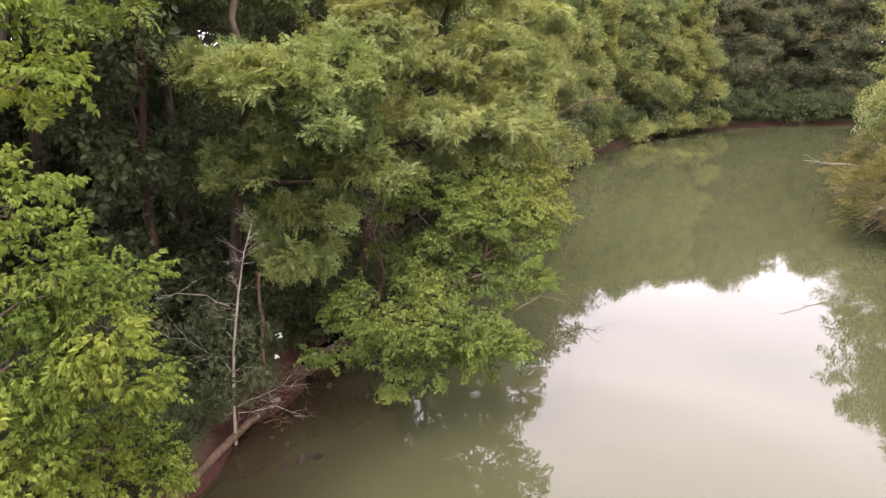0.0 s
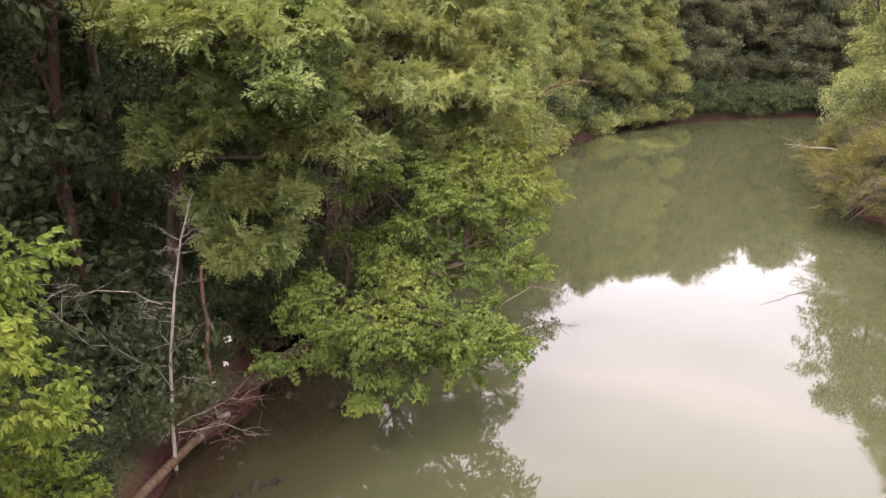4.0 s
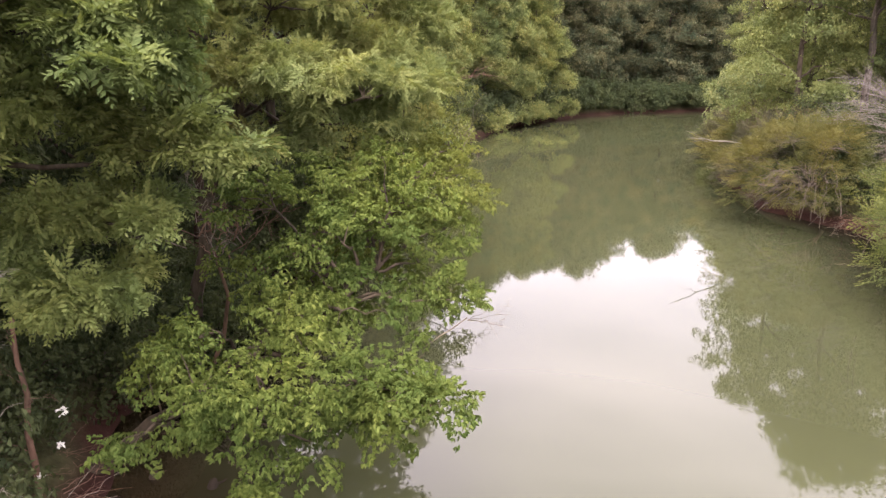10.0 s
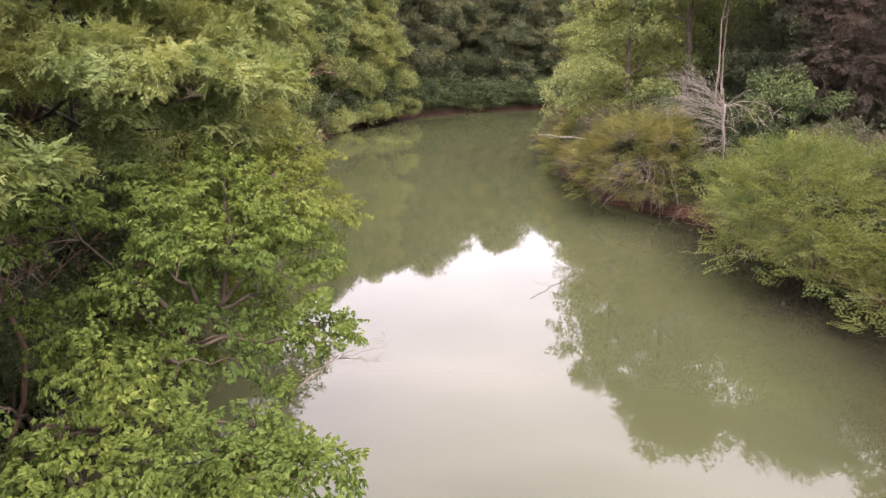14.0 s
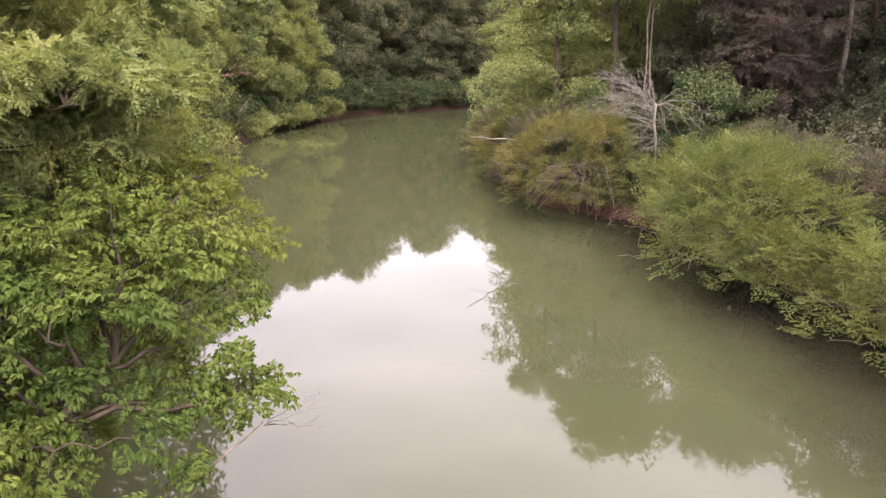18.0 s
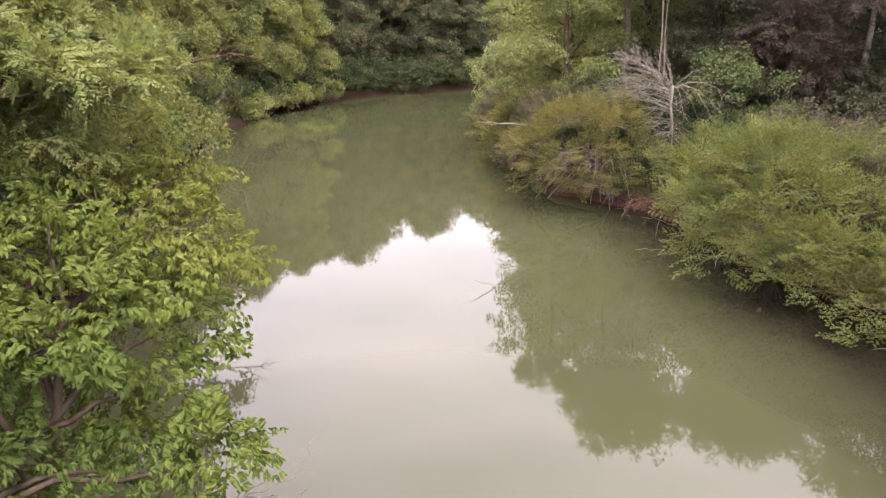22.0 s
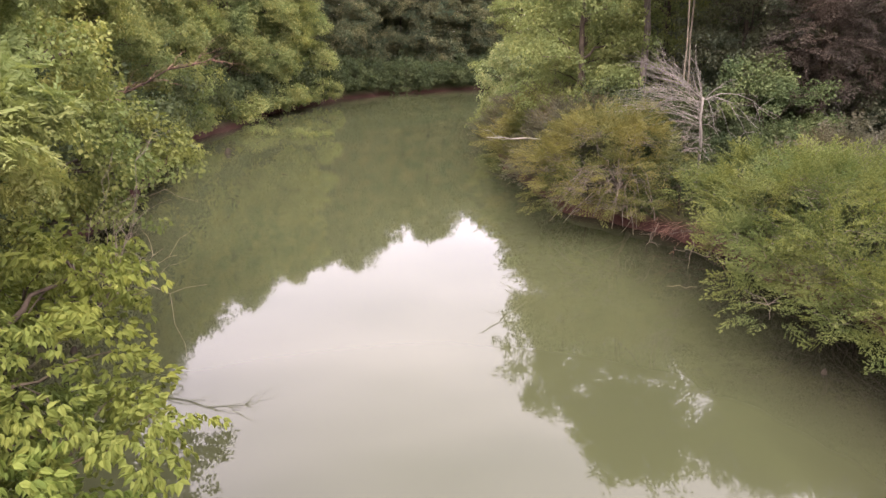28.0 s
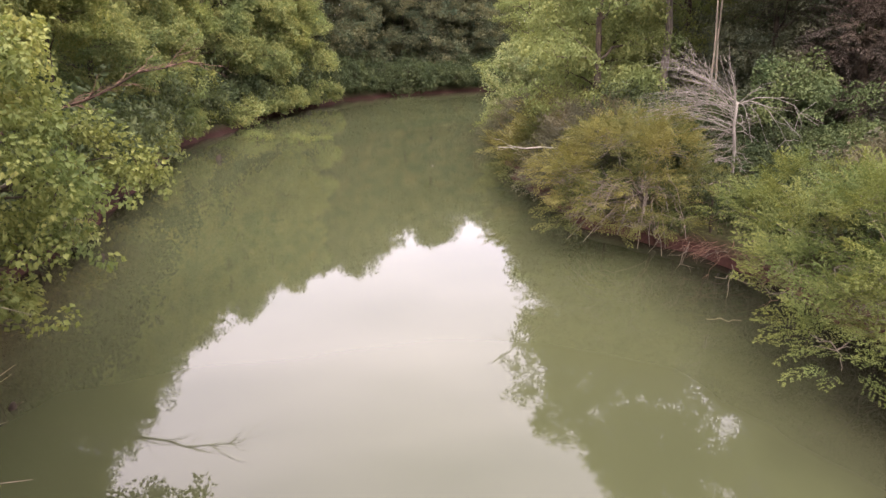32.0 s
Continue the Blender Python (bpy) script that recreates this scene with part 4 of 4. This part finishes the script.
    end = np.array([21.6 + 2.6 * np.cos(a) * rng.uniform(0.6, 1.1), 28.8 + 2.4 * np.sin(a) * rng.uniform(0.6, 1.1), rng.uniform(0.3, 2.2)])
    t = Tubes(5)
    p = crooked(t, (22.0, 28.8, 1.2), end, 0.035, 0.01, rng.uniform(0.5, 1.2), 0.05, 8)
    for q in range(3):
        i = int(rng.integers(3, 7))
        crooked(t, p[i], p[i] + rng.normal(0, 0.35, 3) + np.array([-0.2, -0.1, -0.1]), 0.012, 0.005, 0, 0.1, 4)
    part("stem", *t.arrays(), BARK_GREY, olive)
t = Tubes(6)
p = crooked(t, (19.7, 31.1, 3.28), (16.35, 30.1, 3.72), 0.034, 0.012, 0.0, 0.02, 8)
crooked(t, p[5], p[5] + np.array([-0.9, 0.2, 0.35]), 0.012, 0.005)
crooked(t, p[4], p[4] + np.array([-0.5, 0.8, -0.1]), 0.012, 0.005)
part("dead_limb", *t.arrays(), BARK_PALE, olive, "bare bleached limb reaching over the river")

tree("privet_bush", "large feathery yellow-green privet bush overhanging the water", [(20.8, 20.0, g(20.8, 20.0) - 0.2), (20.2, 19.8, 1.4)],
     [(19.6, 19.9, 3.1, 1.6, 1.6, 0.75), (18.7, 18.7, 2.7, 1.3, 1.3, 0.65), (20.7, 21.2, 3.0, 1.3, 1.3, 0.65), (18.6, 20.7, 2.1, 1.1, 1.1, 0.55), (18.2, 18.5, 1.7, 0.9, 0.9, 0.45), (19.4, 17.4, 2.2, 1.2, 1.2, 0.6), (18.9, 21.8, 1.6, 0.9, 0.9, 0.45), (18.8, 20.1, 1.1, 0.8, 0.9, 0.45), (20.9, 18.8, 3.3, 1.2, 1.2, 0.6), (18.5, 17.6, 1.2, 0.8, 0.9, 0.45), (19.2, 22.4, 0.8, 0.7, 0.8, 0.4)] + [(18.2, 16.2, 1.1, 0.7, 0.9, 0.4), (18.6, 16.8, 1.6, 0.9, 0.9, 0.45), (20.4, 22.6, 2.1, 1.0, 1.0, 0.5), (19.8, 20.2, 3.5, 0.9, 0.9, 0.4), (17.0, 19.6, 0.95, 0.8, 0.9, 0.42), (17.1, 18.1, 0.95, 0.8, 0.9, 0.42), (17.0, 16.9, 0.9, 0.75, 0.8, 0.4), (17.2, 15.9, 0.75, 0.7, 0.8, 0.38), (17.8, 19.7, 1.6, 0.9, 0.9, 0.5), (17.6, 18.0, 1.65, 0.85, 0.9, 0.5), (17.7, 16.6, 1.5, 0.8, 0.9, 0.45)],
     "plume", LEAF_PRIVET, BARK_GREY, radius=0.07, per_area=1.0, clump=0.40, sprays=10, low=-0.35, lift=0.42, category="bush", group="bushes along the right bank", size=0.82, root=(20.0, 19.8, 0.3))
PRIVETS = [(17.9, 14.3, 1.5, 1.5, LEAF_PRIVET, "light green privet bush at the waterline"), (17.6, 12.0, 1.4, 1.6, LEAF_PRIVET, "light green privet bush at the waterline"), (22.3, 24.0, 2.6, 1.3, LEAF_PRIVET, "pale green bush between two larger ones"), (22.4, 17.2, 2.9, 1.6, LEAF_GREY, "grey-green bush on the bank"), (23.4, 21.4, 3.1, 1.5, LEAF_GREY, "grey-green bush with bare twigs"), (23.4, 33.2, 2.8, 1.9, LEAF_GREY, "grey-green bush leaning over the river"), (25.2, 37.2, 2.8, 2.0, LEAF_OLIVE, "olive bush leaning over the river"), (27.8, 41.4, 2.7, 2.0, LEAF_GREY, "grey-green bush on the river bend"), (31.0, 45.6, 2.5, 2.0, LEAF_PRIVET, "leafy bush on the river bend")]
for x, y, z, r, leaf, label in PRIVETS:
    zg = g(x + 1.4, y)
    tree("privet_bush", label, [(x + 1.4, y, zg - 0.2), (x + 0.7, y, z * 0.7)],
         [(x, y, z, r * 0.8, r * 0.8, r * 0.42), (x - 0.5 * r, y + 0.5 * r, z - 0.45 * r, r * 0.6, r * 0.6, r * 0.34), (x - 0.45 * r, y - 0.55 * r, z - 0.4 * r, r * 0.6, r * 0.6, r * 0.34), (x + 0.5 * r, y - 0.4 * r, z + 0.25 * r, r * 0.6, r * 0.6, r * 0.34), (x + 0.4 * r, y + 0.6 * r, z + 0.15 * r, r * 0.55, r * 0.6, r * 0.32), (x - 0.75 * r, y, z - 0.8 * r, r * 0.5, r * 0.7, r * 0.3), (x + 0.1 * r, y - 0.9 * r, z - 0.7 * r, r * 0.6, r * 0.5, r * 0.34), (x + 0.2 * r, y + 0.95 * r, z - 0.7 * r, r * 0.6, r * 0.5, r * 0.34)],
         "plume", leaf, BARK_GREY, radius=0.06, per_area=0.95, clump=0.40, sprays=9, low=-0.4, lift=0.35, category="bush", group="bushes along the right bank", size=0.82 if y < 30 else 1.1, root=(x + 0.8, y, z - 1.6 * r))
tree("bend_tree", "bright broad-leaved tree at the river bend", [(34.6, 51.0, g(34.6, 51) - 0.2), (34.0, 50.8, 3.0), (33.6, 50.6, 5.4)],
     [(33.4, 50.4, 5.6, 1.3, 1.3, 0.8), (32.6, 50.0, 4.2, 1.3, 1.3, 0.8), (33.8, 49.4, 4.6, 1.3, 1.2, 0.8), (32.2, 49.6, 2.6, 1.2, 1.2, 0.8), (33.0, 48.6, 3.0, 1.3, 1.2, 0.8), (34.8, 49.6, 3.4, 1.4, 1.3, 0.9), (32.4, 50.6, 1.4, 1.1, 1.1, 0.7)], "far", LEAF_SHEEN, radius=0.1, per_area=1.1, clump=0.5, sprays=8, size=0.85)
tree("round_bush", "dense rounded dark green bush behind the dead tree", [(29.6, 28.0, g(29.6, 28) - 0.1), (29.6, 28.0, 3.0)],
     [(29.0, 28.4, 5.5, 1.2, 1.2, 0.8), (28.2, 27.8, 4.5, 1.2, 1.2, 0.8), (30.2, 27.2, 4.7, 1.3, 1.2, 0.8), (29.4, 26.4, 3.0, 1.5, 1.2, 0.8), (31.2, 26.6, 3.2, 1.3, 1.2, 0.8), (28.2, 26.4, 2.4, 1.2, 1.1, 0.7), (30.6, 25.6, 2.0, 1.5, 1.2, 0.8)], "maple", LEAF_ROUND, radius=0.1, per_area=1.5, clump=0.42, sprays=8, category="bush")

rng = np.random.default_rng(12)
# bleached dead tree: a fountain of bending bare branches, fanned to fit the camera's view
snag = thing("dead_tree", "bleached grey dead tree with a fan of bare branches", "dead tree")
FORK = np.array([24.75, 27.7, 4.9])
ASIDE, DEEP_WAY, UP = np.array([-0.574, 0.819, 0.0]), np.array([0.819, 0.574, 0.0]), np.array([0.0, 0.0, 1.0])
t = Tubes(8)
crooked(t, (25.0, 27.7, g(25.0, 27.7) - 0.1), FORK, 0.07, 0.045, 0.0, 0.025)
part("trunk", *t.arrays(), BARK_ASH, snag, smooth=True)


def arch(start, side, high, deep, hump, r, twigs, bark=BARK_ASH, spread=0.3):
    """A bare branch that rises and bends over to a tip (side, high, deep) away from its start, with twigs on its outer half."""
    u = np.linspace(0, 1, 10)[:, None]
    tip = ASIDE * side + UP * high + DEEP_WAY * deep
    n = np.linalg.norm(tip)
    p = start + tip * u + UP * (hump * n * np.sin(np.pi * u) * (1 - 0.3 * u)) + rng.normal(0, 0.022, (10, 3)) * u
    b = Tubes(5)
    b.add(p, np.linspace(r, r * 0.25, 10))
    for q in range(twigs):
        i = int(rng.integers(3, 9))
        e = p[i] + unit(unit(p[i] - p[i - 1]) + rng.normal(0, spread, 3)) * n * rng.uniform(0.18, 0.4)
        crooked(b, p[i], e, r * 0.5, r * 0.2, 0.02, 0.05, 5)
    part("branch", *b.arrays(), bark, snag)


for k in range(38):
    a = radians(-14 + 98 * rng.random() ** 1.3)
    n = (1.9 + 1.3 * np.cos(a) ** 2) * rng.uniform(0.6, 1.08)
    arch(FORK - UP * rng.uniform(0, 1.1) ** 1.5, n * np.cos(a), 0.95 * n * np.sin(a), n * rng.normal(0, 0.3), 0.13 * np.cos(a), rng.uniform(0.010, 0.016), 9)
for side, high, deep, hump, r in ((-2.6, -0.7, 0.3, 0.24, 0.02), (-1.8, -1.4, -0.4, 0.32, 0.02), (-0.9, 0.8, 0.2, 0.05, 0.017), (-1.2, -1.5, 0.5, 0.3, 0.014), (-2.0, -0.9, -0.8, 0.2, 0.013), (-0.6, -1.2, -0.5, 0.35, 0.014)):
    arch(FORK - UP * 0.1, side, high, deep, hump, r, 5, spread=0.5)
for k in range(46):
    arch(FORK + np.array([0.12, 0, -rng.uniform(0.5, 2.2)]), rng.uniform(-0.7, 1.5), rng.uniform(-0.9, 0.3), rng.normal(0, 0.5), rng.uniform(0.0, 0.25), rng.uniform(0.008, 0.012), 8, BARK_ASH if k % 3 else BARK_GREY, 0.6)
for x, y, z in ((27.6, 25.2, 1.6), (24.6, 19.8, 3.6), (23.8, 21.6, 3.2)):
    stems = thing("dead_branch", "small grey leafless bush", "dead bush")
    for k in range(18):
        a = rng.uniform(0, 6.28)
        bare_branch((x, y, z - 0.6), (np.cos(a) * 0.6, np.sin(a) * 0.6, 1.0), rng.uniform(0.9, 1.7), 0.016, stems, BARK_GREY, "twig", 6)
# thin sticks in the shallows at the clay edge
for a, b2 in (((18.6, 23.6, 1.0), (20.3, 23.5, 0.5)), ((18.1, 23.35, 0.01), (18.7, 22.75, 0.05)), ((19.9, 24.0, 0.0), (20.7, 24.5, 0.7))):
    st = thing("driftwood_stick", "bare stick lying in the shallows", "stick")
    t = Tubes(5)
    crooked(t, a, b2, 0.007, 0.013)
    part("shaft", *t.arrays(), BARK_TAN, st)

# reddish roots hanging from the undercut clay between the bushes
for x0, y0, x1, y1, n in ((20.6, 21.6, 21.9, 24.4, 26), (21.9, 24.2, 21.4, 27.0, 26)):
    roots = thing("exposed_roots", "tangle of reddish bare roots hanging from the clay bank", "roots")
    for k in range(n):
        u = rng.uniform(0, 1)
        bare_branch((x0 + (x1 - x0) * u + rng.uniform(0, 0.5), y0 + (y1 - y0) * u, rng.uniform(0.45, 0.95)), (-1, rng.uniform(-0.9, 0.7), rng.uniform(-0.6, 0.2)), rng.uniform(0.6, 1.5), rng.uniform(0.008, 0.016), roots, BARK_RED if k % 4 else BARK_GREY, "root", 4)


# ---------------------------------------------------------------- woods
def wood_tree(name, label, leaf, height, spread, kind="far", per_area=0.6, sprays=8, low=0.12, bark=BARK, radius=0.2, n=13, lump=1.6, clump=0.65):
    return tree(name, label, [(0, 0, -0.4), (0.15, 0.1, height * 0.4), (0.0, 0.0, height * 0.93)], auto_lumps(0, 0, height * low, height * 0.93, spread, n, lump), kind, leaf, bark, radius, per_area, clump, sprays, 1.0, -0.5, 0.1, 0.3)


def bank_tree(x, y, h, leaf, label, way):
    """A broad tree on the bank whose lower limbs reach out over the water."""
    global rng
    rng = np.random.default_rng(int(10 * (x + 20) + 7 * y))
    h += 0.2
    ox, oy = np.cos(radians(way)), np.sin(radians(way))
    z = g(x, y)
    lumps = []
    for k in range(20 if y < 50 else 25):
        u = rng.uniform(0.52 if y < 50 else 0.18, 1.0)
        out = rng.uniform(0.0, 1.0) * (3.4 - 2.0 * u)
        side = rng.uniform(-2.4, 2.4) * (1.1 - 0.5 * u)
        r = rng.uniform(0.9, 1.5)
        lumps.append((x + ox * out - oy * side, y + oy * out + ox * side, z + h * u - 0.7 * (1 - u) * out * 0.3, r, r, r * rng.uniform(0.85, 1.2)))
    for k in range(0 if y < 50 else 5):
        side = rng.uniform(-2.2, 2.2)
        out = rng.uniform(2.2, 3.2)
        lumps.append((x + ox * out - oy * side, y + oy * out + ox * side, rng.uniform(1.0, 2.6), 0.9, 0.9, 0.6))
    tree("broadleaf_tree", label, [(x, y, z - 0.3), (x + 0.5 * ox, y + 0.5 * oy, z + h * 0.4), (x + 0.8 * ox, y + 0.8 * oy, z + h * 0.95)], lumps, "leafy", leaf, BARK, 0.17, 0.95, 0.46, 10, 0.95 if y < 58 else 1.15, -0.5, 0.05, 0.3)


for x, y, h, leaf, way in ((-0.6, 36.5, 9.3, LEAF_BROAD, -30), (2.4, 42.5, 10.2, LEAF_BROAD, -28), (5.2, 48.5, 10.8, LEAF_MAPLE, -25), (7.4, 54.5, 11.6, LEAF_BROAD, -25), (10.6, 60.8, 12.8, LEAF_BROAD, -30), (14.2, 67.0, 13.7, LEAF_MAPLE, -45), (19.4, 72.5, 15.2, LEAF_BROAD, -40), (22.8, 75.2, 14.8, LEAF_BROAD, -45), (26.4, 79.4, 16.4, LEAF_MAPLE, -50), (29.6, 81.6, 15.8, LEAF_BROAD, -55)):
    bank_tree(x, y, h, leaf, "yellow-green broadleaf tree on the river bank" if leaf is LEAF_MAPLE else "fresh green broadleaf tree leaning over the river bank", way)
plant(wood_tree("broadleaf_tree", "green broadleaf tree on the wooded slope", LEAF_BROAD, 12.0, 3.2, n=14), [(-2.5, 41.0, 1.0, 0), (1.0, 48.0, 1.05, 80), (4.0, 56.5, 1.05, 160), (9.0, 66.0, 1.1, 240), (15.0, 74.0, 1.15, 30), (-5.0, 31.0, 0.95, 200)])
# far-bank shade and haze are carried by the leaf colours here
plant(wood_tree("forest_tree", "dark blue-green forest tree on the far bank", LEAF_HAZE_BLUE, 19.0, 3.9, "distant", 0.42, 8, 0.08, n=16, lump=1.9, clump=0.9), [(33.5, 89.5, 1.0, 0), (41, 93.5, 1.0, 90), (54.5, 95.5, 1.17, 180), (62.5, 97.5, 1.0, 270), (46, 99, 1.06, 30), (28, 95, 1.2, 120), (70, 100, 0.94, 200), (37, 101, 1.2, 300)])
plant(wood_tree("forest_tree", "tall dark green forest tree on the far bank", LEAF_DEEP_SHADE, 20.8, 4.1, "distant", 0.42, 8, 0.07, n=17, lump=2.0, clump=0.9), [(30, 87, 1.0, 0), (37, 91, 1.05, 70), (44, 95, 1.0, 140), (51, 97, 0.95, 210), (58, 97, 1.06, 280), (66, 99, 0.95, 20), (34, 97, 1.2, 100), (48, 102, 1.06, 180), (75, 102, 1.0, 60), (26, 90, 1.2, 130), (60.9, 105, 1.17, 220), (15, 80, 1.15, 15), (8, 70, 1.1, 250), (-2, 58, 1.05, 35), (-7, 46, 1.0, 330), (-9, 36, 0.9, 77), (88, 105, 1.0, 33), (100, 110, 1.0, 99), (40, 104, 1.15, 17), (55, 103, 1.1, 44), (63, 99.5, 1.0, 190), (70, 104, 1.02, 250), (82, 108, 1.2, 12)])
# dark leaf colour stands for shade; first two unseen, added to close off light
plant(wood_tree("forest_tree", "dark forest tree deep in the woods", LEAF_DEEP_SHADE, 17.5, 4.2, "coarse", 0.2, 6, 0.10, n=11, lump=3.0, clump=1.15), [(-15, 2, 0.75, 10), (-14, -9, 0.8, 60), (-17, 15, 0.95, 40), (-17, 24, 1.0, 90), (-15, 31, 0.9, 150), (-24, 9, 1.0, 70), (-24, 20, 1.05, 190), (-25, 31, 1.1, 250), (-20, 41, 1.1, 300), (45, 16, 0.95, 20), (48, 24, 1.0, 80), (46, 31, 0.95, 140), (49, 38, 1.0, 200), (50, 46, 1.0, 260)] + [(56, 20, 1.1, 320), (58, 30, 1.15, 10), (58, 40, 1.15, 70), (60, 52, 1.1, 130), (44, 8, 0.95, 190), (54, 10, 1.1, 250), (40, 44.5, 0.85, 300), (17, 88, 1.2, 40), (22, 93, 1.2, 110), (27, 98, 1.15, 190), (-13, 45, 1.05, 20), (62, 58, 1.2, 75), (66, 45, 1.2, 155), (52, 109, 1.25, 230), (64, 121, 1.2, 40)])
plant(wood_tree("forest_tree", "yellow-green forest tree behind the river bend", LEAF_GOLD, 14, 3.6, "leafy", 0.6, 11, n=15), [(31, 40.5, 0.85, 0), (36, 48, 1.0, 90), (39, 56, 1.0, 180), (46, 60, 1.05, 270), (35, 38, 1.05, 45), (43, 50, 1.15, 130), (56, 68, 1.0, 20), (70, 76, 1.05, 200), (26.2, 35.9, 1.05, 222)])
plant(wood_tree("forest_tree", "tall pale-trunked tree with an open crown", LEAF_BROAD, 16, 3.0, per_area=0.36, sprays=6, low=0.64, bark=BARK_TAN, radius=0.055, n=9), [(28.0, 31.2, 0.97, 0), (28.8, 31.5, 0.92, 70), (30, 15, 1.0, 300)])
# the last three places are unseen, added to shade the right-bank water
plant(wood_tree("forest_tree", "green tree in the woods behind the bank", LEAF_WOOD, 13, 3.4, n=14, per_area=0.42, sprays=7), [(30, 8, 0.9, 200), (44, 42, 1.2, 10), (46, 32, 1.2, 80), (31, 0, 1.0, 20), (30, -12, 1.0, 140), (48, 50, 1.2, 70), (46, 22, 1.5, 10), (52, 26, 1.7, 60), (48, 14, 1.6, 120), (56, 34, 1.7, 200), (54, 42, 1.7, 260), (42, 12, 1.1, 310), (24.6, 11.5, 0.9, 40), (24.2, 5.0, 0.95, 130), (23.6, -2.0, 1.0, 220)])
plant(wood_tree("forest_tree", "small-leaved green tree at the edge of the woods", LEAF_WOOD, 13, 3.4, "leafy", 0.5, 11, n=14), [(37, 33, 1.1, 0), (35, 18.6, 0.98, 90), (39, 38, 1.18, 180), (41, 27, 1.18, 270), (33, 16, 0.98, 45), (38, 18, 1.12, 150), (33.5, 32, 0.78, 33)])
# the slope's shade is carried in these leaves' dark colour
plant(wood_tree("slope_tree", "dark-leaved tree on the shaded slope", LEAF_UNDER_SHADE, 9.5, 2.6, "maple", 1.1, 7, 0.1, n=12, lump=1.4, clump=0.5), [(-10.4, 16.8, 1.0, 0), (-9.4, 21.6, 1.05, 90), (-11.6, 12.2, 1.0, 180), (-10.6, 26.5, 1.1, 270), (-13.4, 19.6, 1.2, 45), (-5.2, 23.6, 1.0, 20), (-3.4, 27.2, 1.0, 130), (-0.7, 27.6, 1.12, 200), (-7.4, 18.6, 0.95, 220), (-10.4, 20.8, 1.1, 310), (-12.5, 24.5, 1.15, 60)])
plant(wood_tree("dead_cedar", "rust-brown dead cedar in the woods", LEAF_RUST, 13, 3.1, "plume", 0.85, 9, 0.2, n=20, clump=0.55), [(34.6, 28.6, 1.0, 0)])
plant(bush("woodland_bush", "dark tall bush deep in the woods", LEAF_WOOD, "leafy", 2.4, 4.0, 0.6, 0.8, 11), [(36, 22, 1.0, 0), (38, 27, 1.0, 50), (40, 33, 1.1, 100), (42, 20, 1.1, 150), (35, 17, 1.0, 200), (33, 12, 1.0, 250), (38, 14, 1.1, 300), (43, 38, 1.2, 20), (36, 35, 0.9, 70), (44, 27, 1.2, 110), (47, 35, 1.3, 160), (33, 36, 0.8, 30)])
tree("forest_tree", "tall broad-crowned tree rising above the wooded bank", [(30.6, 35.4, g(30.6, 35.4) - 0.2), (30.0, 35.2, 6.0), (29.4, 34.6, 12.0), (29.6, 34.4, 17.4)],
     [(26.2, 35.4, 9.6, 1.85, 1.85, 1.14), (27.3, 33.6, 12.6, 1.76, 1.76, 1.23), (28.4, 35.6, 12.0, 1.85, 1.76, 1.23), (28.6, 34.4, 15.0, 1.85, 1.85, 1.23), (29.8, 34.4, 17.2, 1.5, 1.5, 1.06), (30.6, 33.0, 14.6, 1.58, 1.58, 1.06), (29.4, 32.6, 10.4, 1.58, 1.58, 1.06), (31.4, 36.0, 11.0, 1.76, 1.76, 1.14)],
     "leafy", LEAF_BROAD, BARK_GREY, radius=0.2, per_area=0.75, clump=0.5, sprays=12, low=-0.4)
tree("forest_tree", "tall open-crowned tree standing deep in the woods", [(35.6, 29.0, g(35.6, 29.0) - 0.2), (35.2, 29.0, 8.0), (34.6, 28.8, 15.0)],
     [(32.6, 31.0, 13.8, 1.8, 1.8, 1.1), (34.2, 29.8, 15.2, 2.0, 2.0, 1.2), (35.6, 28.0, 15.8, 2.0, 2.0, 1.2), (33.6, 28.0, 12.6, 1.9, 1.9, 1.1), (36.6, 26.0, 14.6, 1.9, 1.9, 1.2), (35.4, 30.4, 11.4, 1.9, 1.9, 1.1)],
     "far", LEAF_WOOD, BARK_GREY, radius=0.18, per_area=0.7, clump=0.55, sprays=8, low=-0.4)
tree("forest_tree", "slim pale-trunked tree standing back in the woods", [(38.0, 26.6, g(38, 26.6) - 0.2), (38.1, 26.6, 7.0), (38.2, 26.6, 13.5)],
     [(38.2, 26.6, 13.0, 2.0, 2.0, 1.4), (37.4, 27.4, 11.6, 1.5, 1.5, 1.0), (39.0, 25.8, 11.8, 1.5, 1.5, 1.0)], "distant", LEAF_WOOD, BARK_PALE, radius=0.17, per_area=0.4, clump=0.8, sprays=8)
tree("forest_tree", "tall slender-limbed tree in the woods", [(36.6, 20.4, g(36.6, 20.4) - 0.2), (36.4, 20.6, 8.0), (35.6, 21.2, 13.6)],
     [(34.0, 23.4, 13.7, 1.8, 1.8, 1.1), (35.4, 21.2, 14.4, 2.0, 2.0, 1.2), (36.6, 18.6, 14.2, 2.0, 2.0, 1.2), (35.2, 19.6, 12.0, 1.8, 1.8, 1.1), (37.2, 21.4, 12.0, 1.8, 1.8, 1.1), (35.6, 22.6, 15.4, 1.7, 1.7, 1.0), (37.0, 19.8, 15.4, 1.8, 1.8, 1.0)],
     "far", LEAF_WOOD, BARK_GREY, radius=0.16, per_area=0.7, clump=0.55, sprays=8, low=-0.4)
